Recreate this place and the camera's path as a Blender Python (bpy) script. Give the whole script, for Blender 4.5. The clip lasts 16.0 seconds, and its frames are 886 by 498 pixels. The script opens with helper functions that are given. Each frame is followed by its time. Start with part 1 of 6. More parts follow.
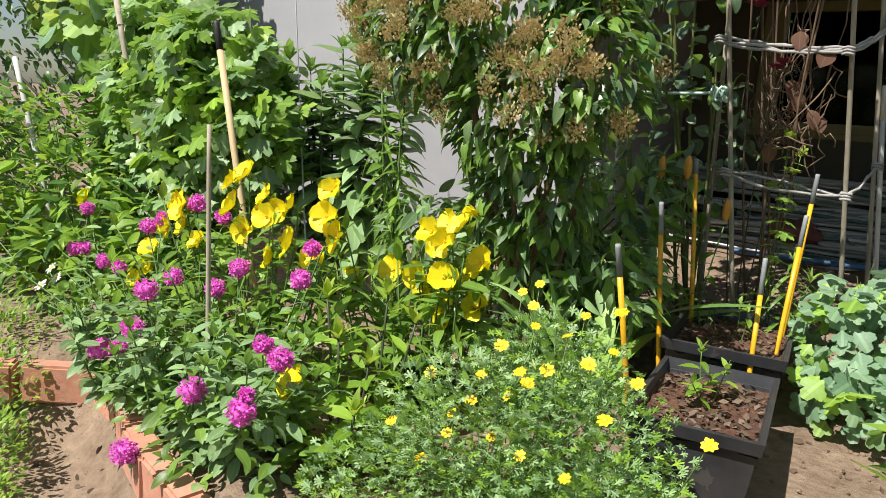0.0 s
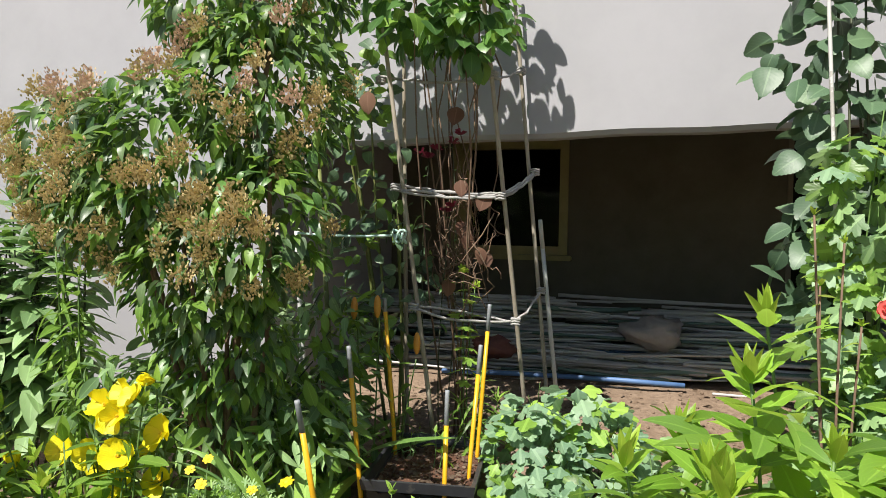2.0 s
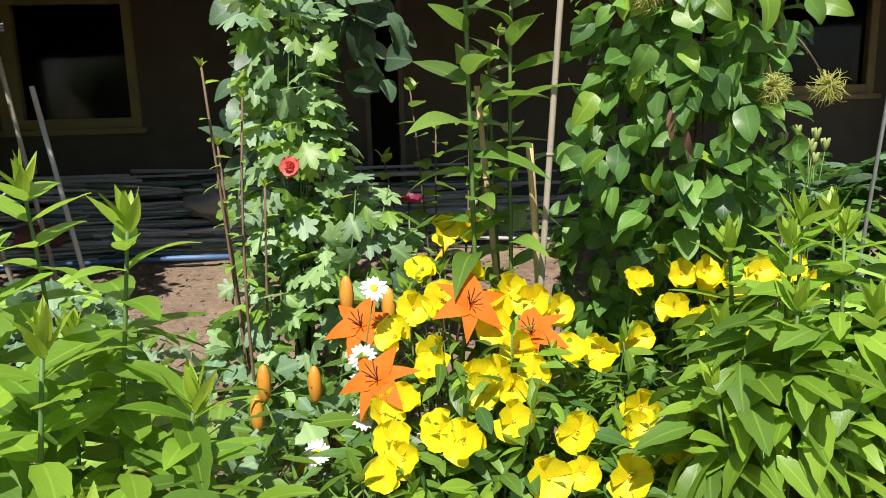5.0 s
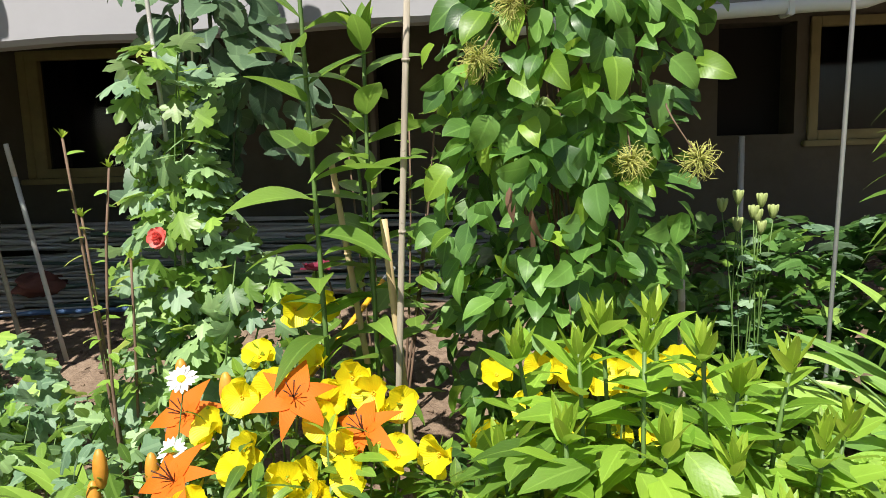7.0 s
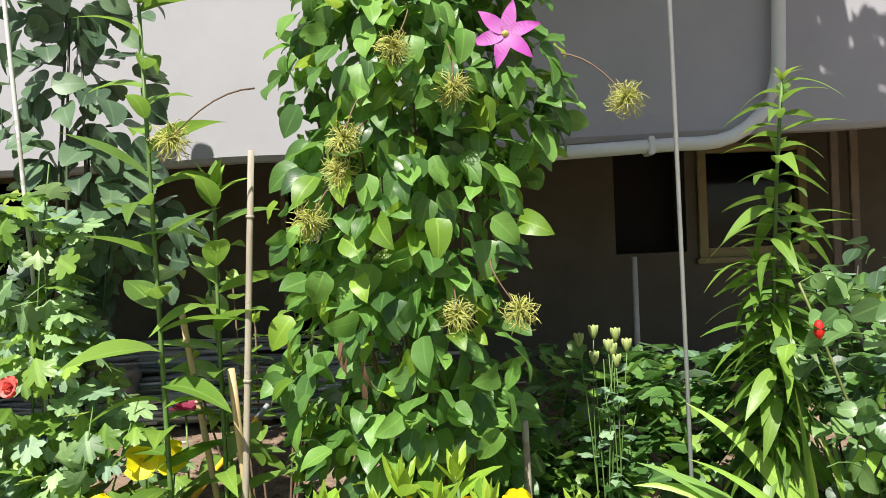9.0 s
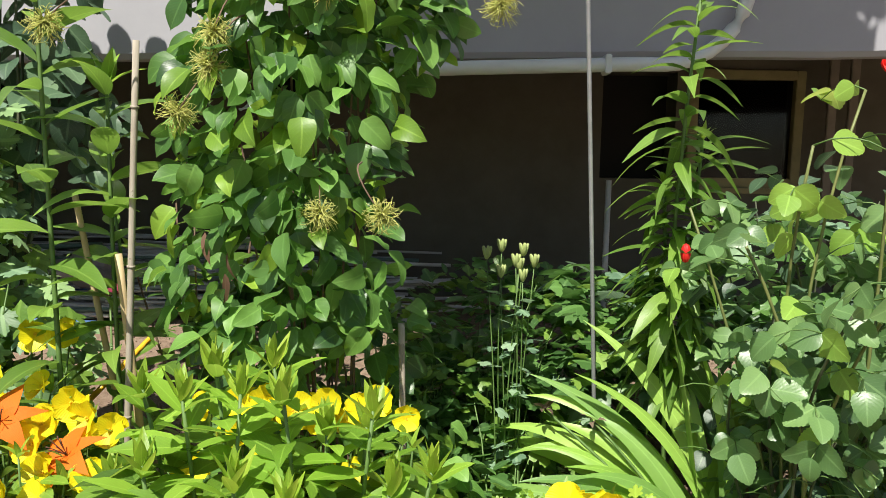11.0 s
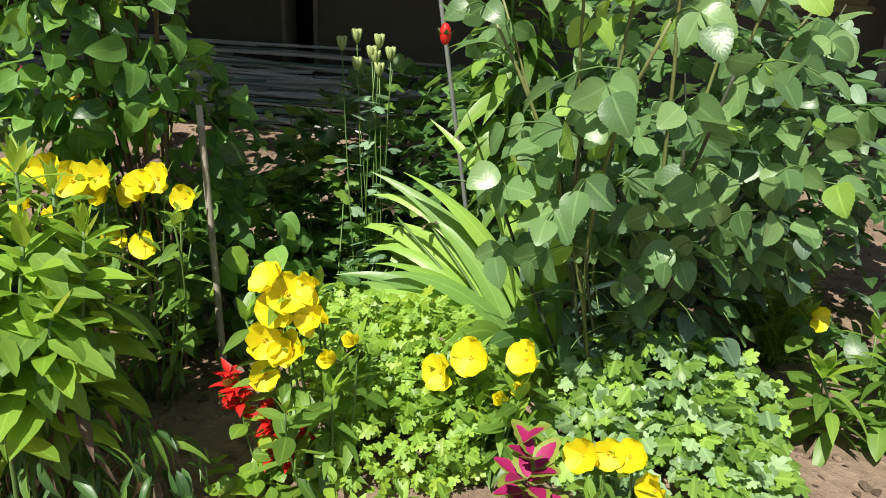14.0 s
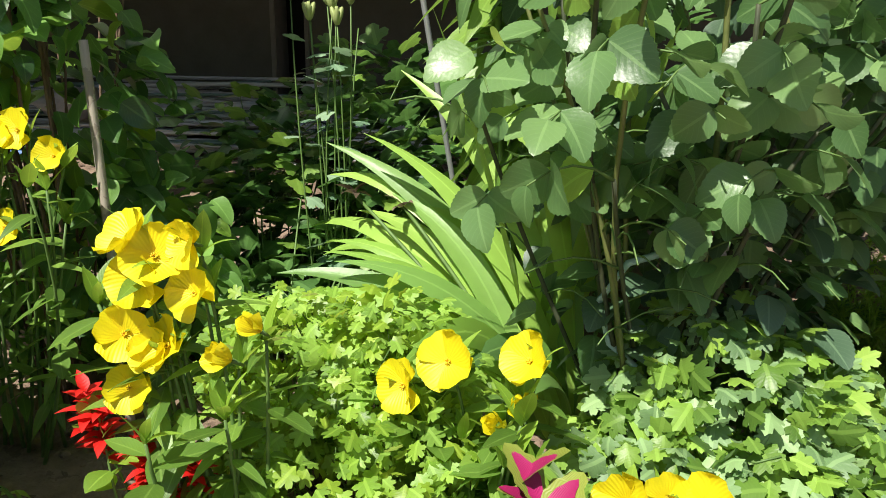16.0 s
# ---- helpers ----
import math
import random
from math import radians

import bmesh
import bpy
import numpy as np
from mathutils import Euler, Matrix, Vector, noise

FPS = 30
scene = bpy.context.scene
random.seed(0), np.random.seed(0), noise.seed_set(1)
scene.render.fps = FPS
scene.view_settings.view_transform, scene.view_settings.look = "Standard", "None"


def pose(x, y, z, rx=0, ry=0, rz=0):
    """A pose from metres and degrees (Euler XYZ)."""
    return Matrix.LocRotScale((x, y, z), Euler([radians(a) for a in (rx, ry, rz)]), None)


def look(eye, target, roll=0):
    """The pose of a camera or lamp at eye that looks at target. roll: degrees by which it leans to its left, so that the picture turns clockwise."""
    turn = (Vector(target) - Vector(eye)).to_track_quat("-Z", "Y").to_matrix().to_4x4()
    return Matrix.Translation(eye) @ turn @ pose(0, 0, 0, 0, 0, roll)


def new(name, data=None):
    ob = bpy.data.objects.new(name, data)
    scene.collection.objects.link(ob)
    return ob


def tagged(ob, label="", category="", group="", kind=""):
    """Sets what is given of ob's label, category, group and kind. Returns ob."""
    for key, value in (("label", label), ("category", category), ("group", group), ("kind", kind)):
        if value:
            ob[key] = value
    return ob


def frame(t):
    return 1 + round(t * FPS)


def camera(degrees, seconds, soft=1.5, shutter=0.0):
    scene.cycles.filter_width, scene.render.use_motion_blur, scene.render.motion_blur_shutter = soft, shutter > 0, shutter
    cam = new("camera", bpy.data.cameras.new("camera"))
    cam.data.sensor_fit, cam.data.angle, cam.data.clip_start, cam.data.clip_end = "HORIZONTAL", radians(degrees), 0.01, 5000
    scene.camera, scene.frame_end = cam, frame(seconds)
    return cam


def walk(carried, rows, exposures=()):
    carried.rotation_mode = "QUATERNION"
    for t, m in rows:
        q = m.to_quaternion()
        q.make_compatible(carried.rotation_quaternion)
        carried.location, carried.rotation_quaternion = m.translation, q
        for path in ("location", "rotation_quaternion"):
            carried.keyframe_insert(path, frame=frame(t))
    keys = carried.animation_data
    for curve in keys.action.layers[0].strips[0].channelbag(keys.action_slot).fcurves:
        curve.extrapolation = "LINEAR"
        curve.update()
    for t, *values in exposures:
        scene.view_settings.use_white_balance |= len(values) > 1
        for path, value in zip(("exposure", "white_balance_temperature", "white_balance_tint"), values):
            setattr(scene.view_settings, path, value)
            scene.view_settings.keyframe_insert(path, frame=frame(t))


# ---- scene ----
cam = camera(62.0, 16.0, soft=0.85)
PATH = [
    (0, (0.126, 0.04, 0.94), (-1.004, 1.648, 0.569), 3.8),
    (0.5, (0.139, 0.038, 0.973), (-0.968, 1.685, 0.728), 3.9),
    (1, (0.178, 0.042, 1.027), (-0.857, 1.748, 0.895), 3.6),
    (1.5, (0.215, 0.057, 1.046), (-0.637, 1.866, 0.993), 2.8),
    (2, (0.295, 0.1, 1.059), (-0.259, 2.022, 1.024), 1.1),
    (2.5, (0.422, 0.167, 1.053), (0.206, 2.154, 0.99), -1.1),
    (3, (0.545, 0.223, 1.023), (0.626, 2.219, 0.923), -2.6),
    (3.5, (0.689, 0.262, 1.033), (0.875, 2.246, 0.868), -2.8),
    (4, (0.875, 0.277, 1.038), (1.087, 2.249, 0.783), -2.6),
    (4.2, (0.915, 0.283, 1.031), (1.141, 2.249, 0.743), -2.3),
    (6.3, (1.303, 0.545, 1.035), (1.327, 2.495, 0.594), -0.6),
    (6.5, (1.352, 0.544, 1.037), (1.348, 2.503, 0.633), -0.8),
    (7, (1.579, 0.51, 1.097), (1.516, 2.487, 0.806), -1.9),
    (7.5, (1.714, 0.488, 1.172), (1.677, 2.481, 1.01), -3.1),
    (8, (1.746, 0.468, 1.227), (1.761, 2.467, 1.164), -4.0),
    (8.2, (1.753, 0.463, 1.202), (1.793, 2.463, 1.22), -3.9),
    (10.3, (1.926, 0.434, 1.171), (2.06, 2.424, 1.027), -1.0),
    (10.5, (1.96, 0.426, 1.164), (2.062, 2.416, 1.0), -0.4),
    (11, (2.121, 0.423, 1.156), (2.12, 2.408, 0.918), 1.1),
    (11.5, (2.311, 0.494, 1.127), (2.212, 2.469, 0.826), 2.0),
    (12, (2.454, 0.548, 1.14), (2.261, 2.497, 0.733), 2.4),
    (12.5, (2.61, 0.545, 1.132), (2.347, 2.465, 0.641), 2.4),
    (13, (2.78, 0.521, 1.129), (2.456, 2.407, 0.548), 2.3),
    (13.5, (2.871, 0.503, 1.1), (2.526, 2.363, 0.449), 2.3),
    (14, (2.871, 0.536, 1.071), (2.533, 2.384, 0.387), 2.3),
    (14.5, (2.826, 0.64, 0.993), (2.456, 2.492, 0.334), 2.3),
    (15, (2.845, 0.807, 0.882), (2.396, 2.658, 0.272), 1.8),
    (15.5, (2.883, 0.915, 0.795), (2.389, 2.775, 0.248), 0.8),
    (16, (2.889, 0.937, 0.747), (2.472, 2.834, 0.271), 0.3),
]
EXPO = 0.52
walk(cam, [(t, look(eye, target, roll)) for t, eye, target, roll in PATH], [(0.0, EXPO + 0.06), (1.5, EXPO + 0.1), (2.5, EXPO + 0.16), (3.5, EXPO - 0.06), (6.5, EXPO - 0.06), (7.0, EXPO + 0.1), (8.0, EXPO + 0.3), (11.0, EXPO + 0.12), (12.5, EXPO + 0.06), (14.0, EXPO), (16.0, EXPO + 0.09)])

# ---- daylight ----
SUN = Vector((-0.30, -1.0, 1.5)).normalized()      # towards the sun
world = bpy.data.worlds.new("sky")
scene.world = world
world.use_nodes = True
wn = world.node_tree
sky = wn.nodes.new("ShaderNodeTexSky")
sky.sky_type, sky.sun_disc = "NISHITA", False
sky.sun_elevation = math.asin(SUN.z)
sky.sun_rotation = math.atan2(SUN.x, SUN.y)
wn.links.new(sky.outputs[0], wn.nodes["Background"].inputs[0])
wn.nodes["Background"].inputs[1].default_value = 0.06
sun = new("sun", bpy.data.lights.new("sun", "SUN"))
sun.data.energy, sun.data.angle, sun.data.color = 5.0, radians(0.5), (1.0, 0.95, 0.87)
sun.matrix_world = look(SUN * 20, (0, 0, 0))

# ---- materials ----
def base_mat(name, rough=0.6, metal=0.0):
    m = bpy.data.materials.new(name)
    m.use_nodes = True
    b = m.node_tree.nodes["Principled BSDF"]
    b.inputs["Roughness"].default_value, b.inputs["Metallic"].default_value = rough, metal
    return m, m.node_tree, b


def node(nt, kind, **values):
    n = nt.nodes.new(kind)
    for k, v in values.items():
        if k == "op":
            n.operation = v
        else:
            n.inputs[k].default_value = v
    return n


def ramp(nt, source, stops):
    r = nt.nodes.new("ShaderNodeValToRGB")
    while len(r.color_ramp.elements) < len(stops):
        r.color_ramp.elements.new(0.5)
    for e, (p, c) in zip(r.color_ramp.elements, stops):
        e.position, e.color = p, (*c, 1)
    nt.links.new(source, r.inputs[0])
    return r.outputs[0]


def maths(nt, op, a, b=0.0):
    n = nt.nodes.new("ShaderNodeMath")
    n.operation = op
    for i, v in enumerate((a, b)):
        if isinstance(v, (int, float)):
            n.inputs[i].default_value = v
        else:
            nt.links.new(v, n.inputs[i])
    return n.outputs[0]


def mixed(nt, fac, a, b, mode="MIX"):
    n = nt.nodes.new("ShaderNodeMix")
    n.data_type, n.blend_type = "RGBA", mode
    for slot, v in ((0, fac), (6, a), (7, b)):
        if isinstance(v, (int, float)):
            n.inputs[slot].default_value = v
        elif isinstance(v, tuple):
            n.inputs[slot].default_value = (*v, 1)
        else:
            nt.links.new(v, n.inputs[slot])
    return n.outputs[2]


def noise_at(nt, scale, detail=4.0, rough=0.6, coord="Position", stretch=None):
    n = node(nt, "ShaderNodeTexNoise", Scale=scale, Detail=detail, Roughness=rough)
    if coord == "Position":
        src = nt.nodes.new("ShaderNodeNewGeometry").outputs["Position"]
    else:
        src = nt.nodes.new("ShaderNodeTexCoord").outputs[coord]
    if stretch:
        mp = nt.nodes.new("ShaderNodeMapping")
        mp.inputs["Scale"].default_value = stretch
        nt.links.new(src, mp.inputs[0])
        src = mp.outputs[0]
    nt.links.new(src, n.inputs["Vector"])
    return n.outputs["Fac"]


def bump(nt, b, height, strength=0.4, dist=0.01):
    n = node(nt, "ShaderNodeBump", Strength=strength, Distance=dist)
    nt.links.new(height, n.inputs["Height"])
    nt.links.new(n.outputs[0], b.inputs["Normal"])


def chance(nt):
    o = nt.nodes.new("ShaderNodeObjectInfo").outputs["Random"]
    i = nt.nodes.new("ShaderNodeNewGeometry").outputs["Random Per Island"]
    return maths(nt, "FRACT", maths(nt, "ADD", maths(nt, "MULTIPLY", o, 7.31), i))


def leaf_mat(name, dark, mid, light, rough=0.42, through_light=0.3, veins=10.0, vein_col=None, wear=0.0):
    m, nt, b = base_mat(name, rough)
    rnd = chance(nt)
    col = ramp(nt, rnd, [(0.0, dark), (0.5, mid), (1.0, light)])
    uv = nt.nodes.new("ShaderNodeTexCoord").outputs["UV"]
    sep = nt.nodes.new("ShaderNodeSeparateXYZ")
    nt.links.new(uv, sep.inputs[0])
    side = maths(nt, "ABSOLUTE", maths(nt, "SUBTRACT", sep.outputs[0], 0.5))
    rib = maths(nt, "LESS_THAN", side, 0.035)
    wave = maths(nt, "SINE", maths(nt, "MULTIPLY", maths(nt, "SUBTRACT", sep.outputs[1], maths(nt, "MULTIPLY", side, 0.7)), veins * 6.283))
    blot = noise_at(nt, 45.0)
    col = mixed(nt, maths(nt, "MULTIPLY", blot, 0.35), col, tuple(c * 0.6 for c in mid))
    vc = vein_col or tuple(min(1.0, c * 1.5 + 0.03) for c in light)
    line = maths(nt, "MULTIPLY", maths(nt, "GREATER_THAN", wave, 0.93), 0.09)
    col = mixed(nt, maths(nt, "MAXIMUM", maths(nt, "MULTIPLY", rib, 0.26), line), col, vc)
    if wear:
        spot = maths(nt, "GREATER_THAN", noise_at(nt, 28.0, 3.0), 0.72 - wear * 0.1)
        col = mixed(nt, maths(nt, "MULTIPLY", spot, 0.6), col, (0.16, 0.13, 0.04))
    nt.links.new(col, b.inputs["Base Color"])
    bump(nt, b, maths(nt, "ADD", maths(nt, "MULTIPLY", wave, 0.05), maths(nt, "MULTIPLY", blot, 1.6)), 0.3, 0.002)
    tr = nt.nodes.new("ShaderNodeBsdfTranslucent")
    nt.links.new(mixed(nt, 0.55, col, tuple(min(1.0, c * 2.2) for c in light)), tr.inputs[0])
    mix = nt.nodes.new("ShaderNodeMixShader")
    mix.inputs[0].default_value = through_light
    nt.links.new(b.outputs[0], mix.inputs[1])
    nt.links.new(tr.outputs[0], mix.inputs[2])
    nt.links.new(mix.outputs[0], nt.nodes["Material Output"].inputs[0])
    return m


def petal_mat(name, inner, outer, streak=0.25, through_light=0.3, rough=0.5):
    m, nt, b = base_mat(name, rough)
    uv = nt.nodes.new("ShaderNodeTexCoord").outputs["UV"]
    sep = nt.nodes.new("ShaderNodeSeparateXYZ")
    nt.links.new(uv, sep.inputs[0])
    col = ramp(nt, sep.outputs[1], [(0.05, inner), (0.55, outer)])
    lines = maths(nt, "SINE", maths(nt, "MULTIPLY", sep.outputs[0], 75.0))
    col = mixed(nt, maths(nt, "MULTIPLY", maths(nt, "MULTIPLY", maths(nt, "ADD", lines, 1.0), 0.5), streak), col, tuple(c * 0.75 for c in outer))
    col = mixed(nt, maths(nt, "MULTIPLY", chance(nt), 0.22), col, tuple(c * 0.7 for c in inner))
    nt.links.new(col, b.inputs["Base Color"])
    bump(nt, b, maths(nt, "ADD", lines, noise_at(nt, 90.0)), 0.2, 0.001)
    tr = nt.nodes.new("ShaderNodeBsdfTranslucent")
    nt.links.new(col, tr.inputs[0])
    mix = nt.nodes.new("ShaderNodeMixShader")
    mix.inputs[0].default_value = through_light
    nt.links.new(b.outputs[0], mix.inputs[1])
    nt.links.new(tr.outputs[0], mix.inputs[2])
    nt.links.new(mix.outputs[0], nt.nodes["Material Output"].inputs[0])
    return m


def rough_mat(name, a, b_col, scale=20.0, rough=0.8, relief=0.4, dist=0.005, metal=0.0, stretch=None, per_piece=0.0, stain=None):
    m, nt, b = base_mat(name, rough, metal)
    n1, n2 = noise_at(nt, scale, 6.0, 0.65, "Position", stretch), noise_at(nt, scale * 0.13, 3.0, 0.5, "Position", stretch)
    col = ramp(nt, maths(nt, "ADD", maths(nt, "MULTIPLY", n1, 0.6), maths(nt, "MULTIPLY", n2, 0.4)), [(0.35, a), (0.65, b_col)])
    if per_piece:
        col = mixed(nt, maths(nt, "MULTIPLY", chance(nt), per_piece), col, tuple(c * 0.45 for c in a))
    if stain:
        s = maths(nt, "GREATER_THAN", noise_at(nt, scale * 0.3, 5.0, 0.7), 0.62)
        col = mixed(nt, maths(nt, "MULTIPLY", s, 0.5), col, stain)
    nt.links.new(col, b.inputs["Base Color"])
    bump(nt, b, n1, relief, dist)
    return m


SOIL = rough_mat("soil", (0.15, 0.10, 0.065), (0.31, 0.225, 0.16), 26.0, 0.95, 0.9, 0.02, stain=(0.09, 0.06, 0.04))
MULCH = rough_mat("mulch", (0.07, 0.032, 0.02), (0.2, 0.095, 0.055), 55.0, 0.95, 1.0, 0.02)
STUCCO = rough_mat("painted_plaster", (0.325, 0.323, 0.345), (0.375, 0.372, 0.395), 3.2, 0.75, 0.25, 0.004)
# plaster colour is darkened to carry the shade of the recess
CELLAR = rough_mat("shade_toned_plaster", (0.085, 0.077, 0.056), (0.125, 0.114, 0.086), 5.0, 0.9, 0.3, 0.006, stain=(0.10, 0.092, 0.075))
SOFFIT = rough_mat("soffit_timber", (0.16, 0.14, 0.11), (0.24, 0.21, 0.17), 8.0, 0.9, 0.4, 0.006)
FRAME = rough_mat("window_paint", (0.20, 0.175, 0.075), (0.28, 0.25, 0.11), 12.0, 0.6, 0.3, 0.003, stain=(0.2, 0.16, 0.08))
CONDUIT = rough_mat("conduit_paint", (0.60, 0.60, 0.58), (0.70, 0.70, 0.68), 9.0, 0.45, 0.15, 0.002)
BRICK = rough_mat("terracotta", (0.46, 0.20, 0.125), (0.60, 0.31, 0.215), 34.0, 0.9, 0.6, 0.004, per_piece=0.25, stain=(0.33, 0.25, 0.19))
BLACKPOT = rough_mat("black_plastic", (0.022, 0.023, 0.026), (0.05, 0.052, 0.058), 14.0, 0.42, 0.15, 0.002, stain=(0.10, 0.095, 0.085))
YELLOW = rough_mat("yellow_coating", (0.72, 0.36, 0.01), (0.82, 0.46, 0.03), 40.0, 0.35, 0.15, 0.001)
GREY = rough_mat("grey_tip", (0.20, 0.215, 0.23), (0.30, 0.315, 0.33), 60.0, 0.6, 0.3, 0.001)
BAMBOO = rough_mat("weathered_cane", (0.27, 0.235, 0.18), (0.44, 0.39, 0.31), 30.0, 0.8, 0.5, 0.002, stretch=(3, 3, 0.4), stain=(0.15, 0.12, 0.09))
TAN = rough_mat("tan_cane", (0.46, 0.34, 0.17), (0.58, 0.45, 0.25), 30.0, 0.6, 0.3, 0.002, stretch=(3, 3, 0.4))
BROWN = rough_mat("brown_twig", (0.11, 0.07, 0.045), (0.23, 0.15, 0.1), 40.0, 0.85, 0.6, 0.002)
WIRE = rough_mat("galvanised_rod", (0.36, 0.37, 0.39), (0.5, 0.51, 0.53), 25.0, 0.42, 0.1, 0.001, metal=0.4)
ROPE = rough_mat("faded_rope", (0.25, 0.24, 0.23), (0.45, 0.44, 0.43), 120.0, 0.95, 1.0, 0.003)
CORD = rough_mat("mint_cord", (0.42, 0.62, 0.53), (0.55, 0.75, 0.66), 120.0, 0.8, 0.8, 0.002)
BLACKRUBBER = rough_mat("black_rubber", (0.015, 0.015, 0.015), (0.03, 0.03, 0.03), 60.0, 0.6, 0.2, 0.001)
PALE = rough_mat("white_rod", (0.52, 0.52, 0.50), (0.66, 0.66, 0.63), 20.0, 0.5, 0.2, 0.001, stain=(0.3, 0.27, 0.22))
STICK = rough_mat("old_sticks", (0.46, 0.45, 0.43), (0.70, 0.69, 0.67), 18.0, 0.75, 0.4, 0.002, stretch=(0.4, 3, 3), per_piece=0.5)
STICKG = rough_mat("green_sticks", (0.10, 0.17, 0.14), (0.18, 0.26, 0.22), 18.0, 0.6, 0.3, 0.002, stretch=(0.4, 3, 3), per_piece=0.4)
STICKB = rough_mat("blue_pipe", (0.07, 0.15, 0.33), (0.12, 0.22, 0.42), 18.0, 0.5, 0.2, 0.002)
STONE = rough_mat("field_stone", (0.23, 0.21, 0.20), (0.36, 0.33, 0.31), 16.0, 0.9, 0.8, 0.01)
REDSTONE = rough_mat("red_lump", (0.16, 0.06, 0.05), (0.24, 0.10, 0.08), 16.0, 0.9, 0.8, 0.01)
# near-black colour that stands for the unlit cellar inside
DARK = base_mat("unlit_inside_black", 0.9)[0]
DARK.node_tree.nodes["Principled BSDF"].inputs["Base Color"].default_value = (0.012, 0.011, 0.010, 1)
PAPER = rough_mat("white_tag", (0.7, 0.7, 0.7), (0.82, 0.82, 0.82), 30.0, 0.6, 0.1, 0.001)
GLASS, _nt, _b = base_mat("window_glass", 0.06)
_b.inputs["Base Color"].default_value, _b.inputs["Transmission Weight"].default_value = (0.3, 0.32, 0.3, 1), 1.0
_b.inputs["IOR"].default_value = 1.3

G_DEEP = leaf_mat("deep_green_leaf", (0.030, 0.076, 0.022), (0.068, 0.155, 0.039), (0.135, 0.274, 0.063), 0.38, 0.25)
G_ROSE = leaf_mat("rose_leaf", (0.055, 0.12, 0.042), (0.135, 0.25, 0.086), (0.23, 0.37, 0.13), 0.36, 0.28, 8.0)
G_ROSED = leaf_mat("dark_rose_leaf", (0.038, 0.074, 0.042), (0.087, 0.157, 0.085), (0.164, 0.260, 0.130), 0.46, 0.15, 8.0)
G_FRESH = leaf_mat("fresh_green_leaf", (0.086, 0.170, 0.020), (0.187, 0.341, 0.038), (0.339, 0.522, 0.061), 0.42, 0.35)
G_LEAF = leaf_mat("upper_leaf", (0.101, 0.216, 0.023), (0.207, 0.387, 0.040), (0.334, 0.546, 0.066), 0.42, 0.38)
G_TIP = leaf_mat("young_tip_leaf", (0.150, 0.263, 0.025), (0.275, 0.431, 0.041), (0.405, 0.554, 0.066), 0.42, 0.4)
G_MID = leaf_mat("mid_green_leaf", (0.060, 0.125, 0.020), (0.127, 0.241, 0.038), (0.234, 0.383, 0.061), 0.42, 0.3)
G_BLUE = leaf_mat("blue_green_leaf", (0.108, 0.200, 0.120), (0.194, 0.325, 0.190), (0.281, 0.410, 0.240), 0.55, 0.25, 5.0)
G_IRIS = leaf_mat("iris_blade", (0.150, 0.300, 0.050), (0.290, 0.510, 0.085), (0.430, 0.670, 0.130), 0.4, 0.35, 0.0)
G_IRISD = leaf_mat("dark_iris_blade", (0.073, 0.154, 0.046), (0.158, 0.306, 0.077), (0.269, 0.455, 0.103), 0.4, 0.3, 0.0)
G_GREY = leaf_mat("grey_green_leaf", (0.097, 0.181, 0.074), (0.207, 0.339, 0.144), (0.341, 0.512, 0.212), 0.5, 0.25)
G_LIME = leaf_mat("lime_leaf", (0.134, 0.262, 0.041), (0.268, 0.469, 0.070), (0.416, 0.644, 0.115), 0.48, 0.4, 5.0)
G_CLEM = leaf_mat("clematis_leaf", (0.054, 0.133, 0.027), (0.127, 0.270, 0.052), (0.230, 0.429, 0.082), 0.5, 0.3, 5.0)
G_SHRUB = leaf_mat("shrub_leaf", (0.040, 0.075, 0.034), (0.081, 0.144, 0.057), (0.149, 0.230, 0.086), 0.40, 0.2)
G_DRY = leaf_mat("dry_leaf", (0.105, 0.049, 0.030), (0.180, 0.090, 0.056), (0.255, 0.143, 0.094), 0.8, 0.3)
G_LITTER = leaf_mat("leaf_litter", (0.066, 0.042, 0.027), (0.132, 0.090, 0.060), (0.240, 0.180, 0.126), 0.9, 0.15)
STEM = rough_mat("green_stem", (0.07, 0.14, 0.03), (0.13, 0.22, 0.055), 40.0, 0.55, 0.2, 0.001)
STEMD = rough_mat("dark_stem", (0.035, 0.05, 0.025), (0.08, 0.09, 0.045), 40.0, 0.6, 0.3, 0.001)
STEMR = rough_mat("rose_cane", (0.11, 0.14, 0.04), (0.20, 0.22, 0.07), 40.0, 0.5, 0.3, 0.001)
P_YEL = petal_mat("yellow_petal", (0.86, 0.68, 0.010), (0.90, 0.79, 0.014), 0.08, 0.3)
P_SMALL = petal_mat("small_yellow_petal", (0.78, 0.42, 0.005), (0.85, 0.60, 0.01), 0.1, 0.2)
P_PINK = petal_mat("magenta_floret", (0.82, 0.10, 0.60), (0.90, 0.20, 0.74), 0.05, 0.35)
P_ORANGE = petal_mat("orange_petal", (0.84, 0.20, 0.006), (0.87, 0.185, 0.006), 0.2, 0.3, 0.75)
P_WHITE = petal_mat("white_petal", (0.80, 0.80, 0.74), (0.86, 0.86, 0.84), 0.15, 0.25)
P_RED = petal_mat("red_petal", (0.70, 0.012, 0.010), (0.80, 0.025, 0.018), 0.15, 0.25)
P_ROSE = petal_mat("coral_petal", (0.76, 0.10, 0.09), (0.84, 0.19, 0.16), 0.15, 0.25)
P_CLEM = petal_mat("clematis_petal", (0.62, 0.26, 0.60), (0.52, 0.06, 0.46), 0.35, 0.3)
